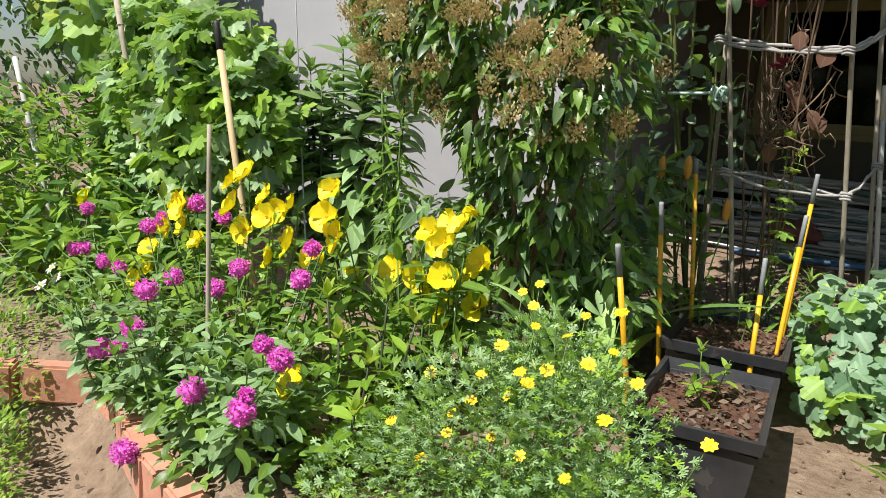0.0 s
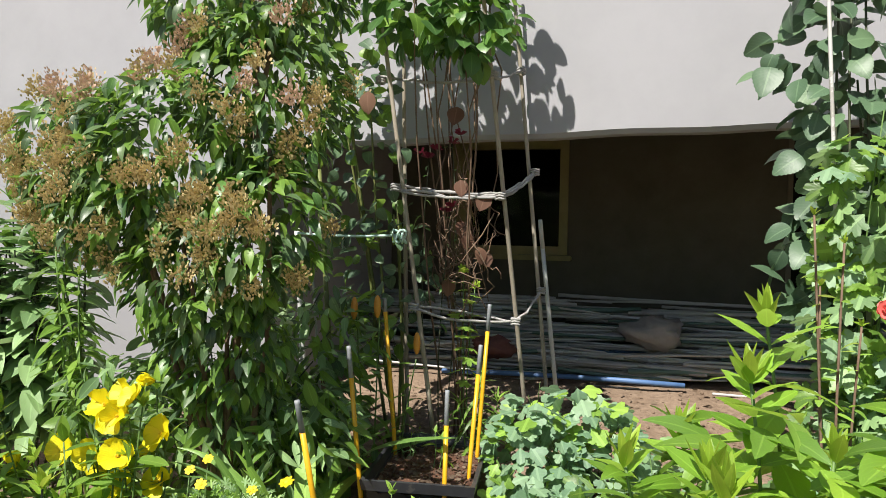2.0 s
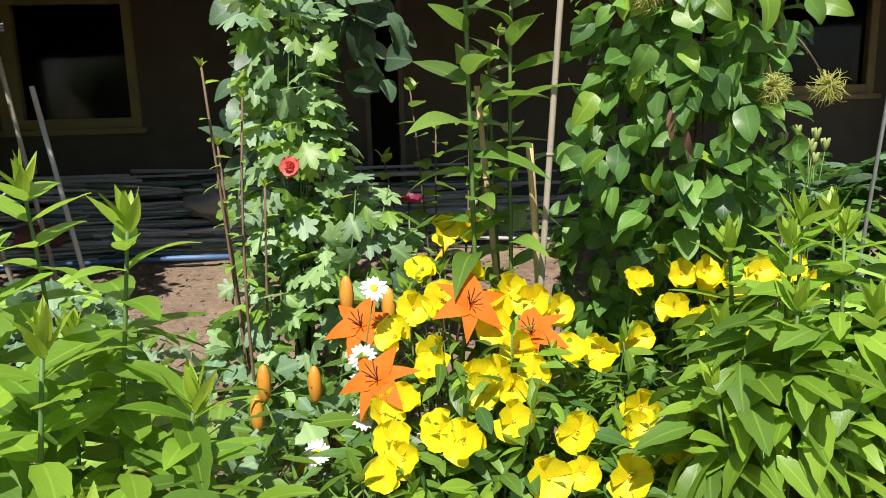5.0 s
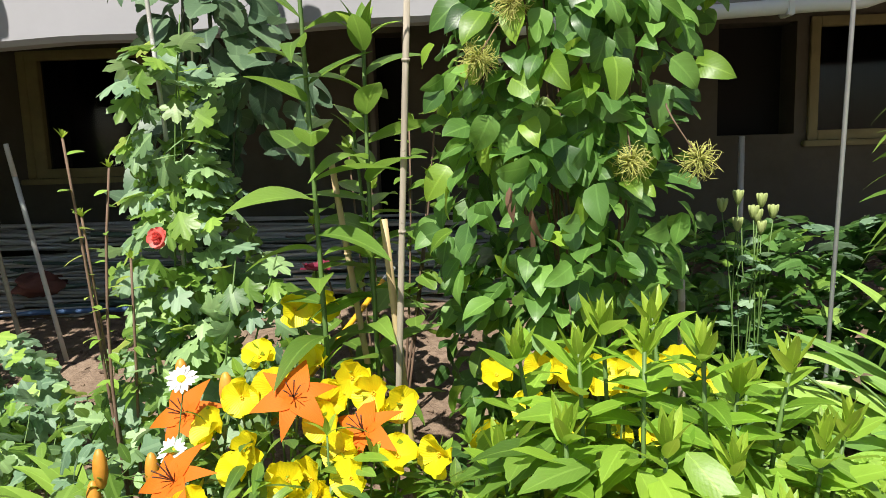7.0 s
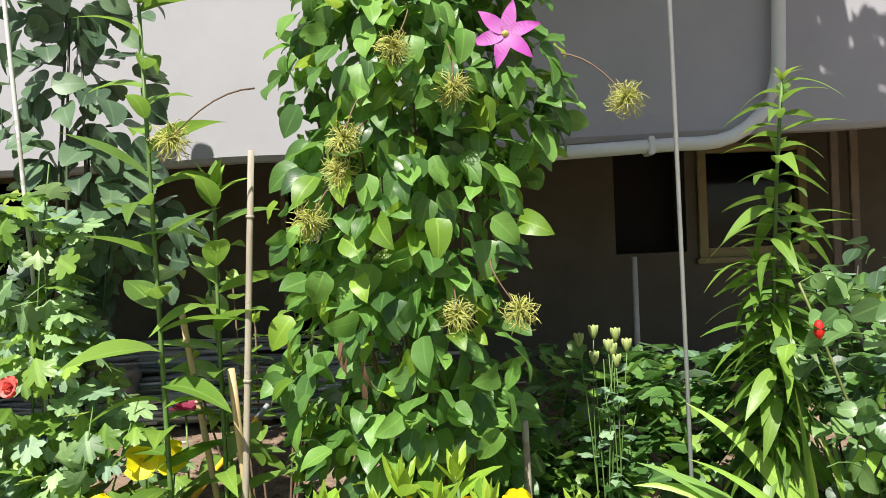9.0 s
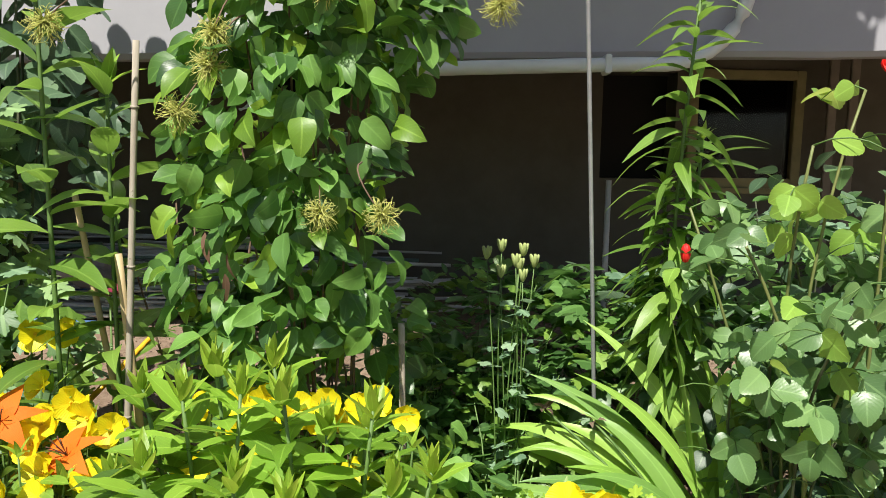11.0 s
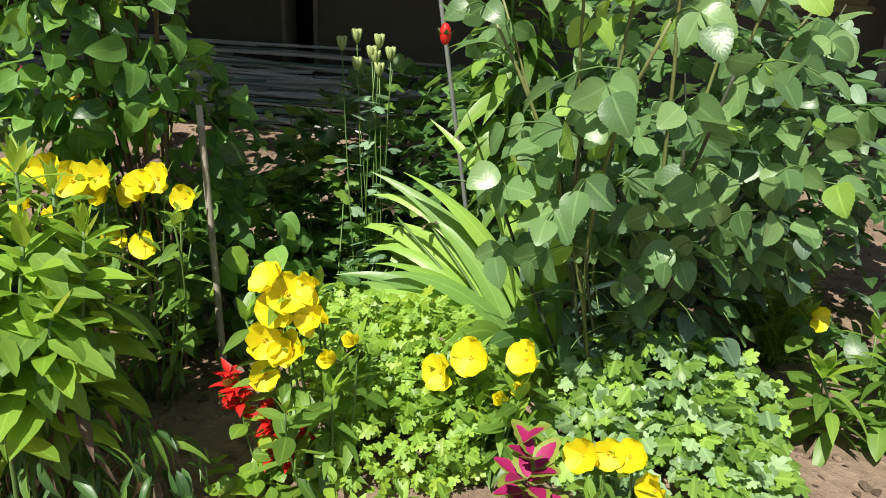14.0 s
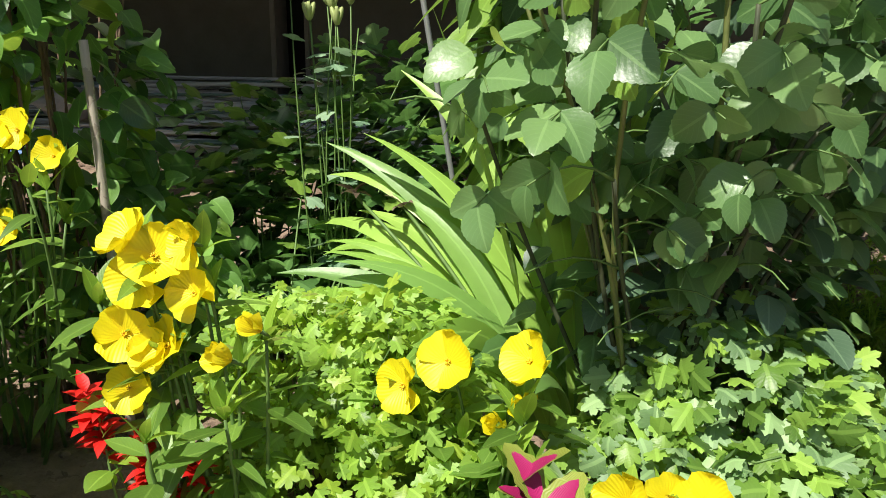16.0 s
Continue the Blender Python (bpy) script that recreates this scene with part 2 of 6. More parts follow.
P_COLEUS = petal_mat("coleus_leaf", (0.52, 0.02, 0.17), (0.40, 0.015, 0.12), 0.3, 0.25)
P_COLED = petal_mat("coleus_edge", (0.25, 0.32, 0.05), (0.30, 0.36, 0.06), 0.2, 0.3)
P_BURG = petal_mat("burgundy_leaf", (0.16, 0.012, 0.035), (0.24, 0.025, 0.06), 0.2, 0.2)
P_TANFL = petal_mat("dried_floret", (0.42, 0.32, 0.13), (0.68, 0.55, 0.28), 0.1, 0.2, 0.85)
P_PALEFL = petal_mat("faded_pink_floret", (0.55, 0.36, 0.24), (0.70, 0.50, 0.37), 0.1, 0.2, 0.85)
P_PUFF = petal_mat("seed_plume", (0.56, 0.60, 0.12), (0.70, 0.70, 0.22), 0.2, 0.3, 0.7)
P_CENTRE = rough_mat("flower_centre", (0.72, 0.48, 0.01), (0.80, 0.58, 0.03), 300.0, 0.8, 0.8, 0.001)
SEEDPOD = rough_mat("seed_pod", (0.26, 0.33, 0.10), (0.36, 0.42, 0.16), 60.0, 0.6, 0.2, 0.001)
BUDORANGE = rough_mat("orange_bud", (0.55, 0.22, 0.02), (0.72, 0.34, 0.05), 30.0, 0.5, 0.2, 0.001)

# ---- building blocks: shapes are (vertices, faces, uv per vertex) ----
rng = np.random.default_rng(7)
FLAT = []          # face lists that are shaded flat


def U(a, b):
    return float(rng.uniform(a, b))


def mesh_of(name, shapes, mats):
    """One mesh out of shapes (verts, faces, uv, material slot), with a UV layer."""
    vs, fs, us, ms, sm, n = [], [], [], [], [], 0
    flat = {id(q) for q in FLAT}
    for v, f, uv, slot in shapes:
        vs.append(v)
        us.append(uv)
        fs.extend(tuple(i + n for i in q) for q in f)
        ms.extend([slot] * len(f))
        sm.extend([id(f) not in flat] * len(f))
        n += len(v)
    me = bpy.data.meshes.new(name)
    allv, allu = np.concatenate(vs), np.concatenate(us)
    me.from_pydata(allv.tolist(), [], fs)
    for m in mats:
        me.materials.append(m)
    me.polygons.foreach_set("material_index", ms)
    me.polygons.foreach_set("use_smooth", sm)
    layer = me.uv_layers.new(name="uv")
    idx = np.empty(len(me.loops), dtype=np.int32)
    me.loops.foreach_get("vertex_index", idx)
    layer.data.foreach_set("uv", allu[idx].astype(np.float32).ravel())
    me.update()
    return me


def moved(shape, m, slot=0):
    v, f, uv = shape[:3]
    return v @ m[:3, :3].T + m[:3, 3], f, uv, slot


def aim(p, az, pitch, size, roll=0.0, wide=1.0):
    """A pose for a leaf: its +Y goes towards az and pitch (degrees), at the point p."""
    a, b, c = radians(az - 90), radians(pitch), radians(roll)
    ca, sa, cb, sb, cc, sc = math.cos(a), math.sin(a), math.cos(b), math.sin(b), math.cos(c), math.sin(c)
    rz = np.array([[ca, -sa, 0], [sa, ca, 0], [0, 0, 1]])
    rx = np.array([[1, 0, 0], [0, cb, -sb], [0, sb, cb]])
    ry = np.array([[cc, 0, sc], [0, 1, 0], [-sc, 0, cc]])
    m = np.eye(4)
    m[:3, :3] = rz @ rx @ ry @ np.diag((size * wide, size, size))
    m[:3, 3] = p
    return m


def aim_vec(p, d, size, roll=0.0, wide=1.0):
    d = np.asarray(d, float)
    return aim(p, math.degrees(math.atan2(d[1], d[0])), math.degrees(math.atan2(d[2], math.hypot(d[0], d[1]))), size, roll, wide)


def light_pose(p, d, n, size):
    """A pose for a leaf that points along d and turns its face towards n."""
    n = np.asarray(n, float) / np.linalg.norm(n)
    y = d - n * np.dot(d, n)
    y = y / max(1e-6, np.linalg.norm(y))
    m = np.eye(4)
    m[:3, 0], m[:3, 1], m[:3, 2], m[:3, 3] = np.cross(y, n) * size, y * size, n * size, p
    return m


def to_light(d, loose=0.62):
    """Where a leaf on the side d of a plant turns its face: to the open, sunny side."""
    return np.array(SUN) * 0.55 + np.array((0, -0.2, 0.1)) + np.asarray(d) * 0.45 + rng.normal(0, loose, 3)


def blade(width, profile, n=7, fold=0.12, droop=0.15, teeth=0.0, wave=0.0):
    """A leaf or petal: a strip three points wide, folded along its rib, that droops towards its tip."""
    v, uv, f = [], [], []
    for i in range(n + 1):
        t = i / n
        w = profile(t) * width
        y, z = t * (1 - 0.25 * abs(droop) * t), -droop * t * t
        zig = (teeth * width * (1 if i % 2 else -0.4)) if 0 < i < n else 0
        up = fold * w + wave * math.sin(t * 9.0) * width
        v += [(-(w + zig), y + zig * 0.6, z + up), (0, y, z), (w + zig, y + zig * 0.6, z + fold * w - wave * math.sin(t * 8.0) * width)]
        uv += [(0, t), (0.5, t), (1, t)]
    for i in range(n):
        a = 3 * i
        f += [(a, a + 1, a + 4, a + 3), (a + 1, a + 2, a + 5, a + 4)]
    return np.array(v, float), f, np.array(uv, float)


def oval(t):
    return max(0.03, math.sin(math.pi * t ** 0.85) ** 0.75)


def lance(t):
    return max(0.02, math.sin(math.pi * t ** 0.72) ** 0.9)


def heart(t):
    return max(0.02, (1 - t) ** 0.75 * (0.35 + 2.3 * t ** 0.5) * 0.75) if t > 0 else 0.12


def rose_form(t):
    return max(0.02, math.sin(math.pi * t ** 0.8) ** 0.62 * (1.08 - 0.28 * t))


def strap(t):
    return max(0.03, (0.75 + 0.5 * t) * min(1.0, (1 - t) * 2.6) ** 0.7)


def petal_form(t):
    w = max(0.10, math.sin(math.pi * min(0.5, t * 0.62 + 0.02)) ** 1.1)
    return w if t < 0.72 else max(0.16, math.sqrt(max(0.0, 1 - ((t - 0.72) / 0.285) ** 2)) * w)


def lobed(parts=5, depth=0.45, spread=150.0, droop=0.12, sub=3):
    """A leaf cut into rounded lobes, like a columbine's or a chrysanthemum's."""
    v, uv, f = [(0.0, 0.0, 0.0), (0.0, 0.42, 0.02)], [(0.5, 0.0), (0.5, 0.4)], []
    m = parts * sub * 2
    ring = []
    for i in range(m + 1):
        t = i / m
        a = radians(90 + spread * (0.5 - t))
        lobe = abs(math.sin(math.pi * parts * t))
        r = (1 - depth) + depth * lobe ** 0.7 + 0.05 * math.sin(i * 2.6)
        r *= 0.62 + 0.08 * math.cos(2 * (t - 0.5) * math.pi)
        x, y = r * math.cos(a), 0.42 + r * math.sin(a) * 0.95
        ring.append(len(v))
        v.append((x, y, -droop * (x * x + (y - 0.42) ** 2) * 1.6 + 0.05 * lobe))
        uv.append((0.5 + x * 0.5, y))
    for i in range(m):
        f.append((1, ring[i + 1], ring[i]))
    f += [(0, 1, ring[0]), (0, ring[-1], 1)]
    return np.array(v, float), f, np.array(uv, float)


def tube(points, r0, r1, sides=6):
    pts = [np.asarray(p, float) for p in points]
    n, v, uv, f = len(pts), [], [], []
    for i, p in enumerate(pts):
        d = pts[min(i + 1, n - 1)] - pts[max(i - 1, 0)]
        d /= max(1e-9, np.linalg.norm(d))
        side = np.cross(d, (0.3, 0.9, 0.31) if abs(d[2]) > 0.9 else (0, 0, 1))
        side /= np.linalg.norm(side)
        other = np.cross(d, side)
        r = r0 + (r1 - r0) * i / max(1, n - 1)
        for k in range(sides):
            a = 2 * math.pi * k / sides
            v.append(p + r * (side * math.cos(a) + other * math.sin(a)))
            uv.append((k / sides, i / max(1, n - 1)))
    for i in range(n - 1):
        for k in range(sides):
            a, b = i * sides + k, i * sides + (k + 1) % sides
            f.append((a, b, b + sides, a + sides))
    f += [tuple(range(sides - 1, -1, -1)), tuple(range((n - 1) * sides, n * sides))]
    return np.array(v), f, np.array(uv)


def ball(n=6, m=8, squash=1.0):
    v, uv, f = [], [], []
    for i in range(n + 1):
        a = math.pi * i / n
        for k in range(m):
            b = 2 * math.pi * k / m
            v.append((math.sin(a) * math.cos(b), math.sin(a) * math.sin(b), math.cos(a) * squash))
            uv.append((k / m, i / n))
    for i in range(n):
        for k in range(m):
            f.append((i * m + k, (i + 1) * m + k, (i + 1) * m + (k + 1) % m, i * m + (k + 1) % m))
    return np.array(v), f, np.array(uv)


def sized(shape, x, y, z, at=(0, 0, 0)):
    return shape[0] * np.array((x, y, z)) + np.array(at), shape[1], shape[2]


def bend(a, b, sag=0.0, side=0.0, n=6, jit=0.0):
    """Points from a to b, bowed up by sag and sideways by side."""
    a, b = np.asarray(a, float), np.asarray(b, float)
    d = b - a
    s = np.array((-d[1], d[0], 0.0))
    s /= max(1e-6, np.linalg.norm(s))
    out = []
    for i in range(n + 1):
        t = i / n
        k = 4 * t * (1 - t)
        p = a + d * t + np.array((0, 0, sag)) * k + s * side * k
        if jit and 0 < i < n:
            p = p + rng.normal(0, jit, 3)
        out.append(p)
    return out


def thing(name, at, label, category, group="", kind=""):
    e = new(name)
    e.location = at
    e.empty_display_size = 0.05
    return tagged(e, label, category, group, kind)


def part_mesh(name, me, parent, label="", local=None):
    o = new(name, me)
    o.parent = parent
    if local is not None:
        o.matrix_basis = Matrix(local.tolist()) if isinstance(local, np.ndarray) else local
    if label:
        o["label"] = label
    return o


def part(name, shapes, mats, parent, label="", kind=""):
    """A mesh part of a thing: shapes are in the thing's own space."""
    shapes = [s if len(s) == 4 else (*s, 0) for s in shapes]
    o = part_mesh(name, mesh_of(name, shapes, mats), parent, label)
    if kind:
        o["kind"] = kind
    return o


def box(x0, y0, z0, x1, y1, z1, edge=0.0):
    bm = bmesh.new()
    bmesh.ops.create_cube(bm, size=1.0, matrix=Matrix.Translation(((x0 + x1) / 2, (y0 + y1) / 2, (z0 + z1) / 2)) @ Matrix.Diagonal((x1 - x0, y1 - y0, z1 - z0, 1)))
    if edge:
        bmesh.ops.bevel(bm, geom=bm.edges[:], offset=edge, segments=2, affect="EDGES")
    bm.verts.index_update()
    v = np.array([p.co[:] for p in bm.verts])
    f = [tuple(q.index for q in p.verts) for p in bm.faces]
    bm.free()
    FLAT.append(f)
    return v, f, v[:, :2].copy()


def solid(name, shapes, mat, label="", category="", kind="structure", parent=None, smooth=False):
    shapes = [(*s[:3], 0) for s in shapes]
    me = mesh_of(name, shapes, [mat])
    if not smooth:
        me.polygons.foreach_set("use_smooth", [False] * len(me.polygons))
    o = new(name, me)
    if parent:
        o.parent = parent
        if label:
            o["label"] = label
        return o
    return tagged(o, label, category, "", kind)


def leaves(host, name, kinds, mats, poses, limit=200, label=""):
    """The first poses become leaf objects on shared meshes, the rest one joined mesh. kinds: leaf shapes; poses: (4x4, material slot)."""
    data, limit = {}, int(limit * 0.63)
    for i, (m, slot) in enumerate(poses[:limit]):
        k = (i % len(kinds), slot)
        if k not in data:
            data[k] = mesh_of(name, [(*kinds[k[0]][:3], 0)], [mats[slot]])
        o = part_mesh(name, data[k], host, "", m)
    rest = poses[limit:]
    if rest:
        part("foliage", [moved(kinds[i % len(kinds)], m, slot) for i, (m, slot) in enumerate(rest)], mats, host, label, "stuff")


def shell(ells, n, inner=0.55, low=None):
    """Points over the outside of a group of ellipsoids, with the way outwards. ells: (x, y, z, rx, ry, rz)."""
    ells = np.array(ells, float)
    w = np.array([(e[3] * e[4] * e[5]) ** (2 / 3) for e in ells])
    w /= w.sum()
    out, tries = [], 0
    while len(out) < n and tries < n * 30:
        tries += 1
        e = ells[rng.choice(len(ells), p=w)]
        d = rng.normal(0, 1, 3)
        d /= np.linalg.norm(d)
        p = e[:3] + d * e[3:] * U(inner, 1.0) ** 0.5
        if low is not None and p[2] < low:
            continue
        hidden = any(np.sum(((p - q[:3]) / q[3:]) ** 2) < inner * inner * 0.8 for q in ells)
        if not hidden:
            out.append((p, d))
    return out

# ---- ground, building ----
def ground_z(x, y):
    """The bed is a little above the path in front of it and rises towards the house."""
    edge = float(np.interp(x, (-2.1, -1.95, -1.6, -1.3, -1.1, -0.6, 0.2, 0.8, 4.0), (1.10, 1.19, 1.08, 0.97, 0.90, 0.84, 0.86, 1.14, 1.22)))
    z = -0.14 + (0.21 + 0.05 * min(1.0, max(0.0, x - 2.0))) / (1 + math.exp(min(40.0, -(y - edge) / 0.035)))
    z += 0.25 * min(1.0, max(0.0, (y - 2.5) / 1.5))
    if -6 < x < 8 and -3 < y < 6:
        z += 0.022 * noise.noise((x * 2.1, y * 2.1, 0.3)) + 0.012 * noise.noise((x * 9, y * 9, 1.7))
    return z


def make_ground():
    near = np.arange(-4.6, 5.4, 0.06)
    xs = np.concatenate(([-400, -120, -40, -20, -12, -8, -6], near, [6.5, 8, 12, 20, 40, 120, 400]))
    ys = np.concatenate(([-400, -120, -40, -15, -6, -3, -1.5], np.arange(-0.6, 5.2, 0.06), [6, 9, 15, 40, 120, 400]))
    v = np.array([(x, y, ground_z(x, y)) for y in ys for x in xs])
    n = len(xs)
    f = [(j * n + i, j * n + i + 1, (j + 1) * n + i + 1, (j + 1) * n + i) for j in range(len(ys) - 1) for i in range(n - 1)]
    me = mesh_of("ground", [(v, f, v[:, :2].copy(), 0)], [SOIL])
    tagged(new("ground", me), "bare brown garden soil, dry and crumbly", "soil", "", "structure")


make_ground()


def upper_wall():
    """The painted upper wall overhangs a dark recess; its lower edge is slightly uneven."""
    x0, x1, y0, y1, top = -1.45, 7.5, 3.2, 3.36, 5.2
    n = 90
    v, f = [], []
    for i in range(n + 1):
        x = x0 + (x1 - x0) * i / n
        z = 1.485 + 0.022 * x + 0.007 * noise.noise((x * 3.0, 0, 0))
        v += [(x, y0, top), (x, y0, z + 0.02), (x, y0 + 0.015, z), (x, y1, z + 0.01), (x, y1, top)]
    for i in range(n):
        a = 5 * i
        f += [(a + k, a + k + 5, a + k + 6, a + k + 1) for k in range(4)] + [(a + 4, a + 9, a + 5, a)]
    v = np.array(v)
    return v, f, v[:, ::2].copy()


solid("wall_upper", [upper_wall()], STUCCO, "pale grey painted plaster wall overhanging a recess", "wall")
solid("wall_pier", [box(-4.6, 3.2, -0.05, -1.452, 4.9, 5.2, 0.01)], STUCCO, "pale grey painted plaster wall down to the soil", "wall")
def wall_with_holes(x0, x1, y0, y1, z0, z1, holes):
    """One wall slab along x, with openings (x0, x1, z0, z1) cut right through it."""
    xs = sorted({x0, x1, *[h[0] for h in holes], *[h[1] for h in holes]})
    zs = sorted({z0, z1, *[h[2] for h in holes], *[h[3] for h in holes]})
    full = {(i, k) for i in range(len(xs) - 1) for k in range(len(zs) - 1)
            if not any(h[0] <= (xs[i] + xs[i + 1]) / 2 <= h[1] and h[2] <= (zs[k] + zs[k + 1]) / 2 <= h[3] for h in holes)}
    v = np.array([(x, y, z) for y in (y0, y1) for z in zs for x in xs])
    w, d = len(xs), len(xs) * len(zs)
    f = []
    for i, k in full:
        a, b, c, e = k * w + i, k * w + i + 1, (k + 1) * w + i + 1, (k + 1) * w + i
        f += [(a, b, c, e), (e + d, c + d, b + d, a + d)]
        for near, p, q in (((i, k - 1), a, b), ((i + 1, k), b, c), ((i, k + 1), c, e), ((i - 1, k), e, a)):
            if near not in full:
                f.append((q, p, p + d, q + d))
    FLAT.append(f)
    return v, f, v[:, ::2].copy()


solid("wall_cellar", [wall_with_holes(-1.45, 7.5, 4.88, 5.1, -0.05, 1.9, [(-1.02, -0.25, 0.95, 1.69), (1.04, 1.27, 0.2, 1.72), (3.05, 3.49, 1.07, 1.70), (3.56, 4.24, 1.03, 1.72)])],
      CELLAR, "brown-grey plastered cellar wall with openings, shade toned into its colour", "wall")
solid("wall_recess_end", [box(7.5, 3.2, -0.05, 7.7, 5.1, 5.2)], STUCCO, "painted end wall", "wall")
solid("wall_inside", [box(-1.45, 6.2, -0.05, 7.5, 6.3, 1.9), box(-1.55, 5.1, -0.05, -1.45, 6.3, 1.9), box(7.5, 5.1, -0.05, 7.6, 6.3, 1.9)], DARK, "inner cellar wall behind the openings, coloured near-black as unlit", "wall")
solid("ceiling", [box(-1.45, 3.362, 1.92, 7.5, 6.3, 2.1)], SOFFIT, "dark underside of the floor above", "ceiling")
solid("roof", [box(-4.6, 2.9, 5.2, 7.7, 8.0, 5.35)], SOFFIT, "flat roof edge", "roof")
solid("wall_back", [box(-4.6, 6.35, -0.05, 7.7, 6.5, 5.2), box(-4.6, 4.9, -0.05, -4.4, 6.35, 5.2)], STUCCO, "painted rear wall", "wall")


def window(name, x0, x1, z0, z1, mullions, label):
    w = thing(name, ((x0 + x1) / 2, 4.88, z0), label, "window", "", "structure")
    hx, h, t = (x1 - x0) / 2, z1 - z0, 0.055
    bars = [(-hx, 0, -hx + t, h), (hx - t, 0, hx, h), (-hx + t, h - t, hx - t, h), (-hx + t, 0, hx - t, t)]
    for a, b, c, d in bars:
        part("window_frame", [box(a, -0.025, b, c, 0.05, d, 0.004)], [FRAME], w, "olive-yellow painted timber frame")
    for u in mullions:
        part("mullion", [box(u - t / 2 - 0.01, -0.02, t, u + t / 2 + 0.01, 0.05, h - t, 0.004)], [FRAME], w)
    part("window_sill", [box(-hx - 0.03, -0.06, -0.035, hx + 0.03, 0.0, -0.002, 0.006)], [FRAME], w)
    cuts = [-hx + t] + list(mullions) + [hx - t]
    for a, b in zip(cuts, cuts[1:]):
        p = part("pane", [box(a, 0.022, t, b, 0.028, h - t)], [GLASS], w)
        p.visible_shadow = False


window("window_1", -1.02, -0.25, 0.95, 1.69, [-0.30], "low cellar window with an olive-yellow wooden frame")
window("window_2", 3.56, 4.24, 1.03, 1.72, [], "low cellar window with a dull yellow wooden frame")
v_ = thing("door_1", (1.155, 4.9, 0.2), "black open cellar doorway in the shaded wall", "doorway", "", "structure")
part("jamb", [box(-0.115, -0.03, 0.0, -0.085, 0.14, 1.52, 0.004)], [SOFFIT], v_)
part("jamb", [box(0.085, -0.03, 0.0, 0.115, 0.14, 1.52, 0.004)], [SOFFIT], v_)
# near-black sheets close doorway and vent: their shade is painted, not cast
solid("door_recess", [box(1.04, 5.09, 0.0, 1.27, 5.11, 1.72)], DARK, "near-black sheet standing for the shade in the cellar doorway", "doorway")
solid("vent_recess", [box(3.05, 5.09, 1.07, 3.49, 5.11, 1.70)], DARK, "near-black sheet standing for the shade in the open vent hole", "vent")


def conduit():
    c = thing("conduit", (2.9, 3.15, 1.515), "white painted conduit bending up the grey wall", "pipe")
    run = [(-1.2, 0, -0.045), (-0.6, 0, -0.02), (-0.1, 0, 0.0)]
    for k in range(9):
        a = radians(-90 + 90 * k / 8)
        run.append((0.0 + 0.30 * math.cos(a), 0, 0.30 + 0.30 * math.sin(a)))
    run += [(0.315, 0, 0.8), (0.33, 0, 3.6)]
    part("pipe", [tube(run, 0.026, 0.026, 12)], [CONDUIT], c)
    for x, z in ((-0.9, -0.035), (-0.2, -0.003)):
        part("pipe_clip", [box(x - 0.012, -0.03, z - 0.034, x + 0.012, 0.05, z + 0.034, 0.004)], [CONDUIT], c)
    part("pipe_clip", [box(0.285, -0.03, 0.95, 0.35, 0.05, 0.975, 0.004)], [CONDUIT], c)


conduit()


def brick_edging():
    e = thing("brick_edging", (-1.6, 1.05, 0.0), "low curved edging of terracotta bricks round the flower bed", "edging", "", "structure")
    spots = [(-2.25, 0.98, 45), (-2.07, 1.15, 42), (-1.86, 1.20, -14), (-1.64, 1.12, -26), (-1.44, 1.03, -20), (-1.23, 0.97, -14), (-1.0, 0.92, -10), (-0.82, 0.86, -6), (-0.66, 0.80, -4), (-0.43, 0.79, 2), (-0.20, 0.80, 4), (0.03, 0.82, 3)]
    me = mesh_of("brick", [(*box(-0.112, -0.035, -0.06, 0.112, 0.035, 0.06, 0.008), 0)], [BRICK])
    for i, (x, y, a) in enumerate(spots):
        part_mesh("brick", me, e, "", pose(x + 1.6, y - 1.05, 0.035 + U(-0.012, 0.01), U(-4, 4), U(-3, 3), a))


brick_edging()


def crumpled(x, y, z, at):
    v, f, uv = ball(14, 20)
    v = np.array([p * (1 + 0.45 * noise.noise(tuple(p * 1.6 + at)) + 0.2 * noise.noise(tuple(p * 5.0))) for p in v])
    return v * np.array((x, y, z)) + np.array(at), f, uv


def stick_pile():
    s = thing("stick_pile", (0.3, 4.3, 0.3), "long pile of old grey canes and pipes in the shade", "stick pile")
    for i in range(190):
        L, z = U(0.5, 2.0), U(0.0, 1.0) ** 1.2
        y = -0.33 + 0.58 * z + U(-0.08, 0.22)
        x = U(-1.5, 1.3)
        zz = 0.02 + 0.36 * z
        a = U(-1, 1) ** 3 * 0.16
        r = U(0.006, 0.016)
        pts = bend((x - L / 2, y - a, zz + U(-0.03, 0.04)), (x + L / 2, y + a, zz + U(-0.03, 0.04)), U(-0.03, 0.03), U(-0.01, 0.01), 4)
        mat = STICKB if i in (3, 50) else STICKG if i % 9 == 0 else PALE if i % 3 == 0 else STICK
        part("stick", [tube(pts, r, r * 0.75, 5)], [mat], s)
    part("blue_pipe", [tube(bend((-1.1, -0.37, 0.03), (0.15, -0.39, 0.045), 0.01, 0.0, 4), 0.013, 0.013, 8)], [STICKB], s, "blue plastic pipe")
    part("sack", [crumpled(0.17, 0.12, 0.08, (0.0, -0.14, 0.27))], [STONE], s, "grey crumpled sack")
    part("sack", [crumpled(0.12, 0.1, 0.06, (-0.85, -0.24, 0.16))], [REDSTONE], s, "dark red crumpled sack")


stick_pile()
tagged(solid("post", [tube([(2.98, 4.3, 0.2), (2.98, 4.3, 1.07)], 0.016, 0.015, 8)], PALE, "", "", "", None, True), "pale wooden post standing by the cellar wall", "post")
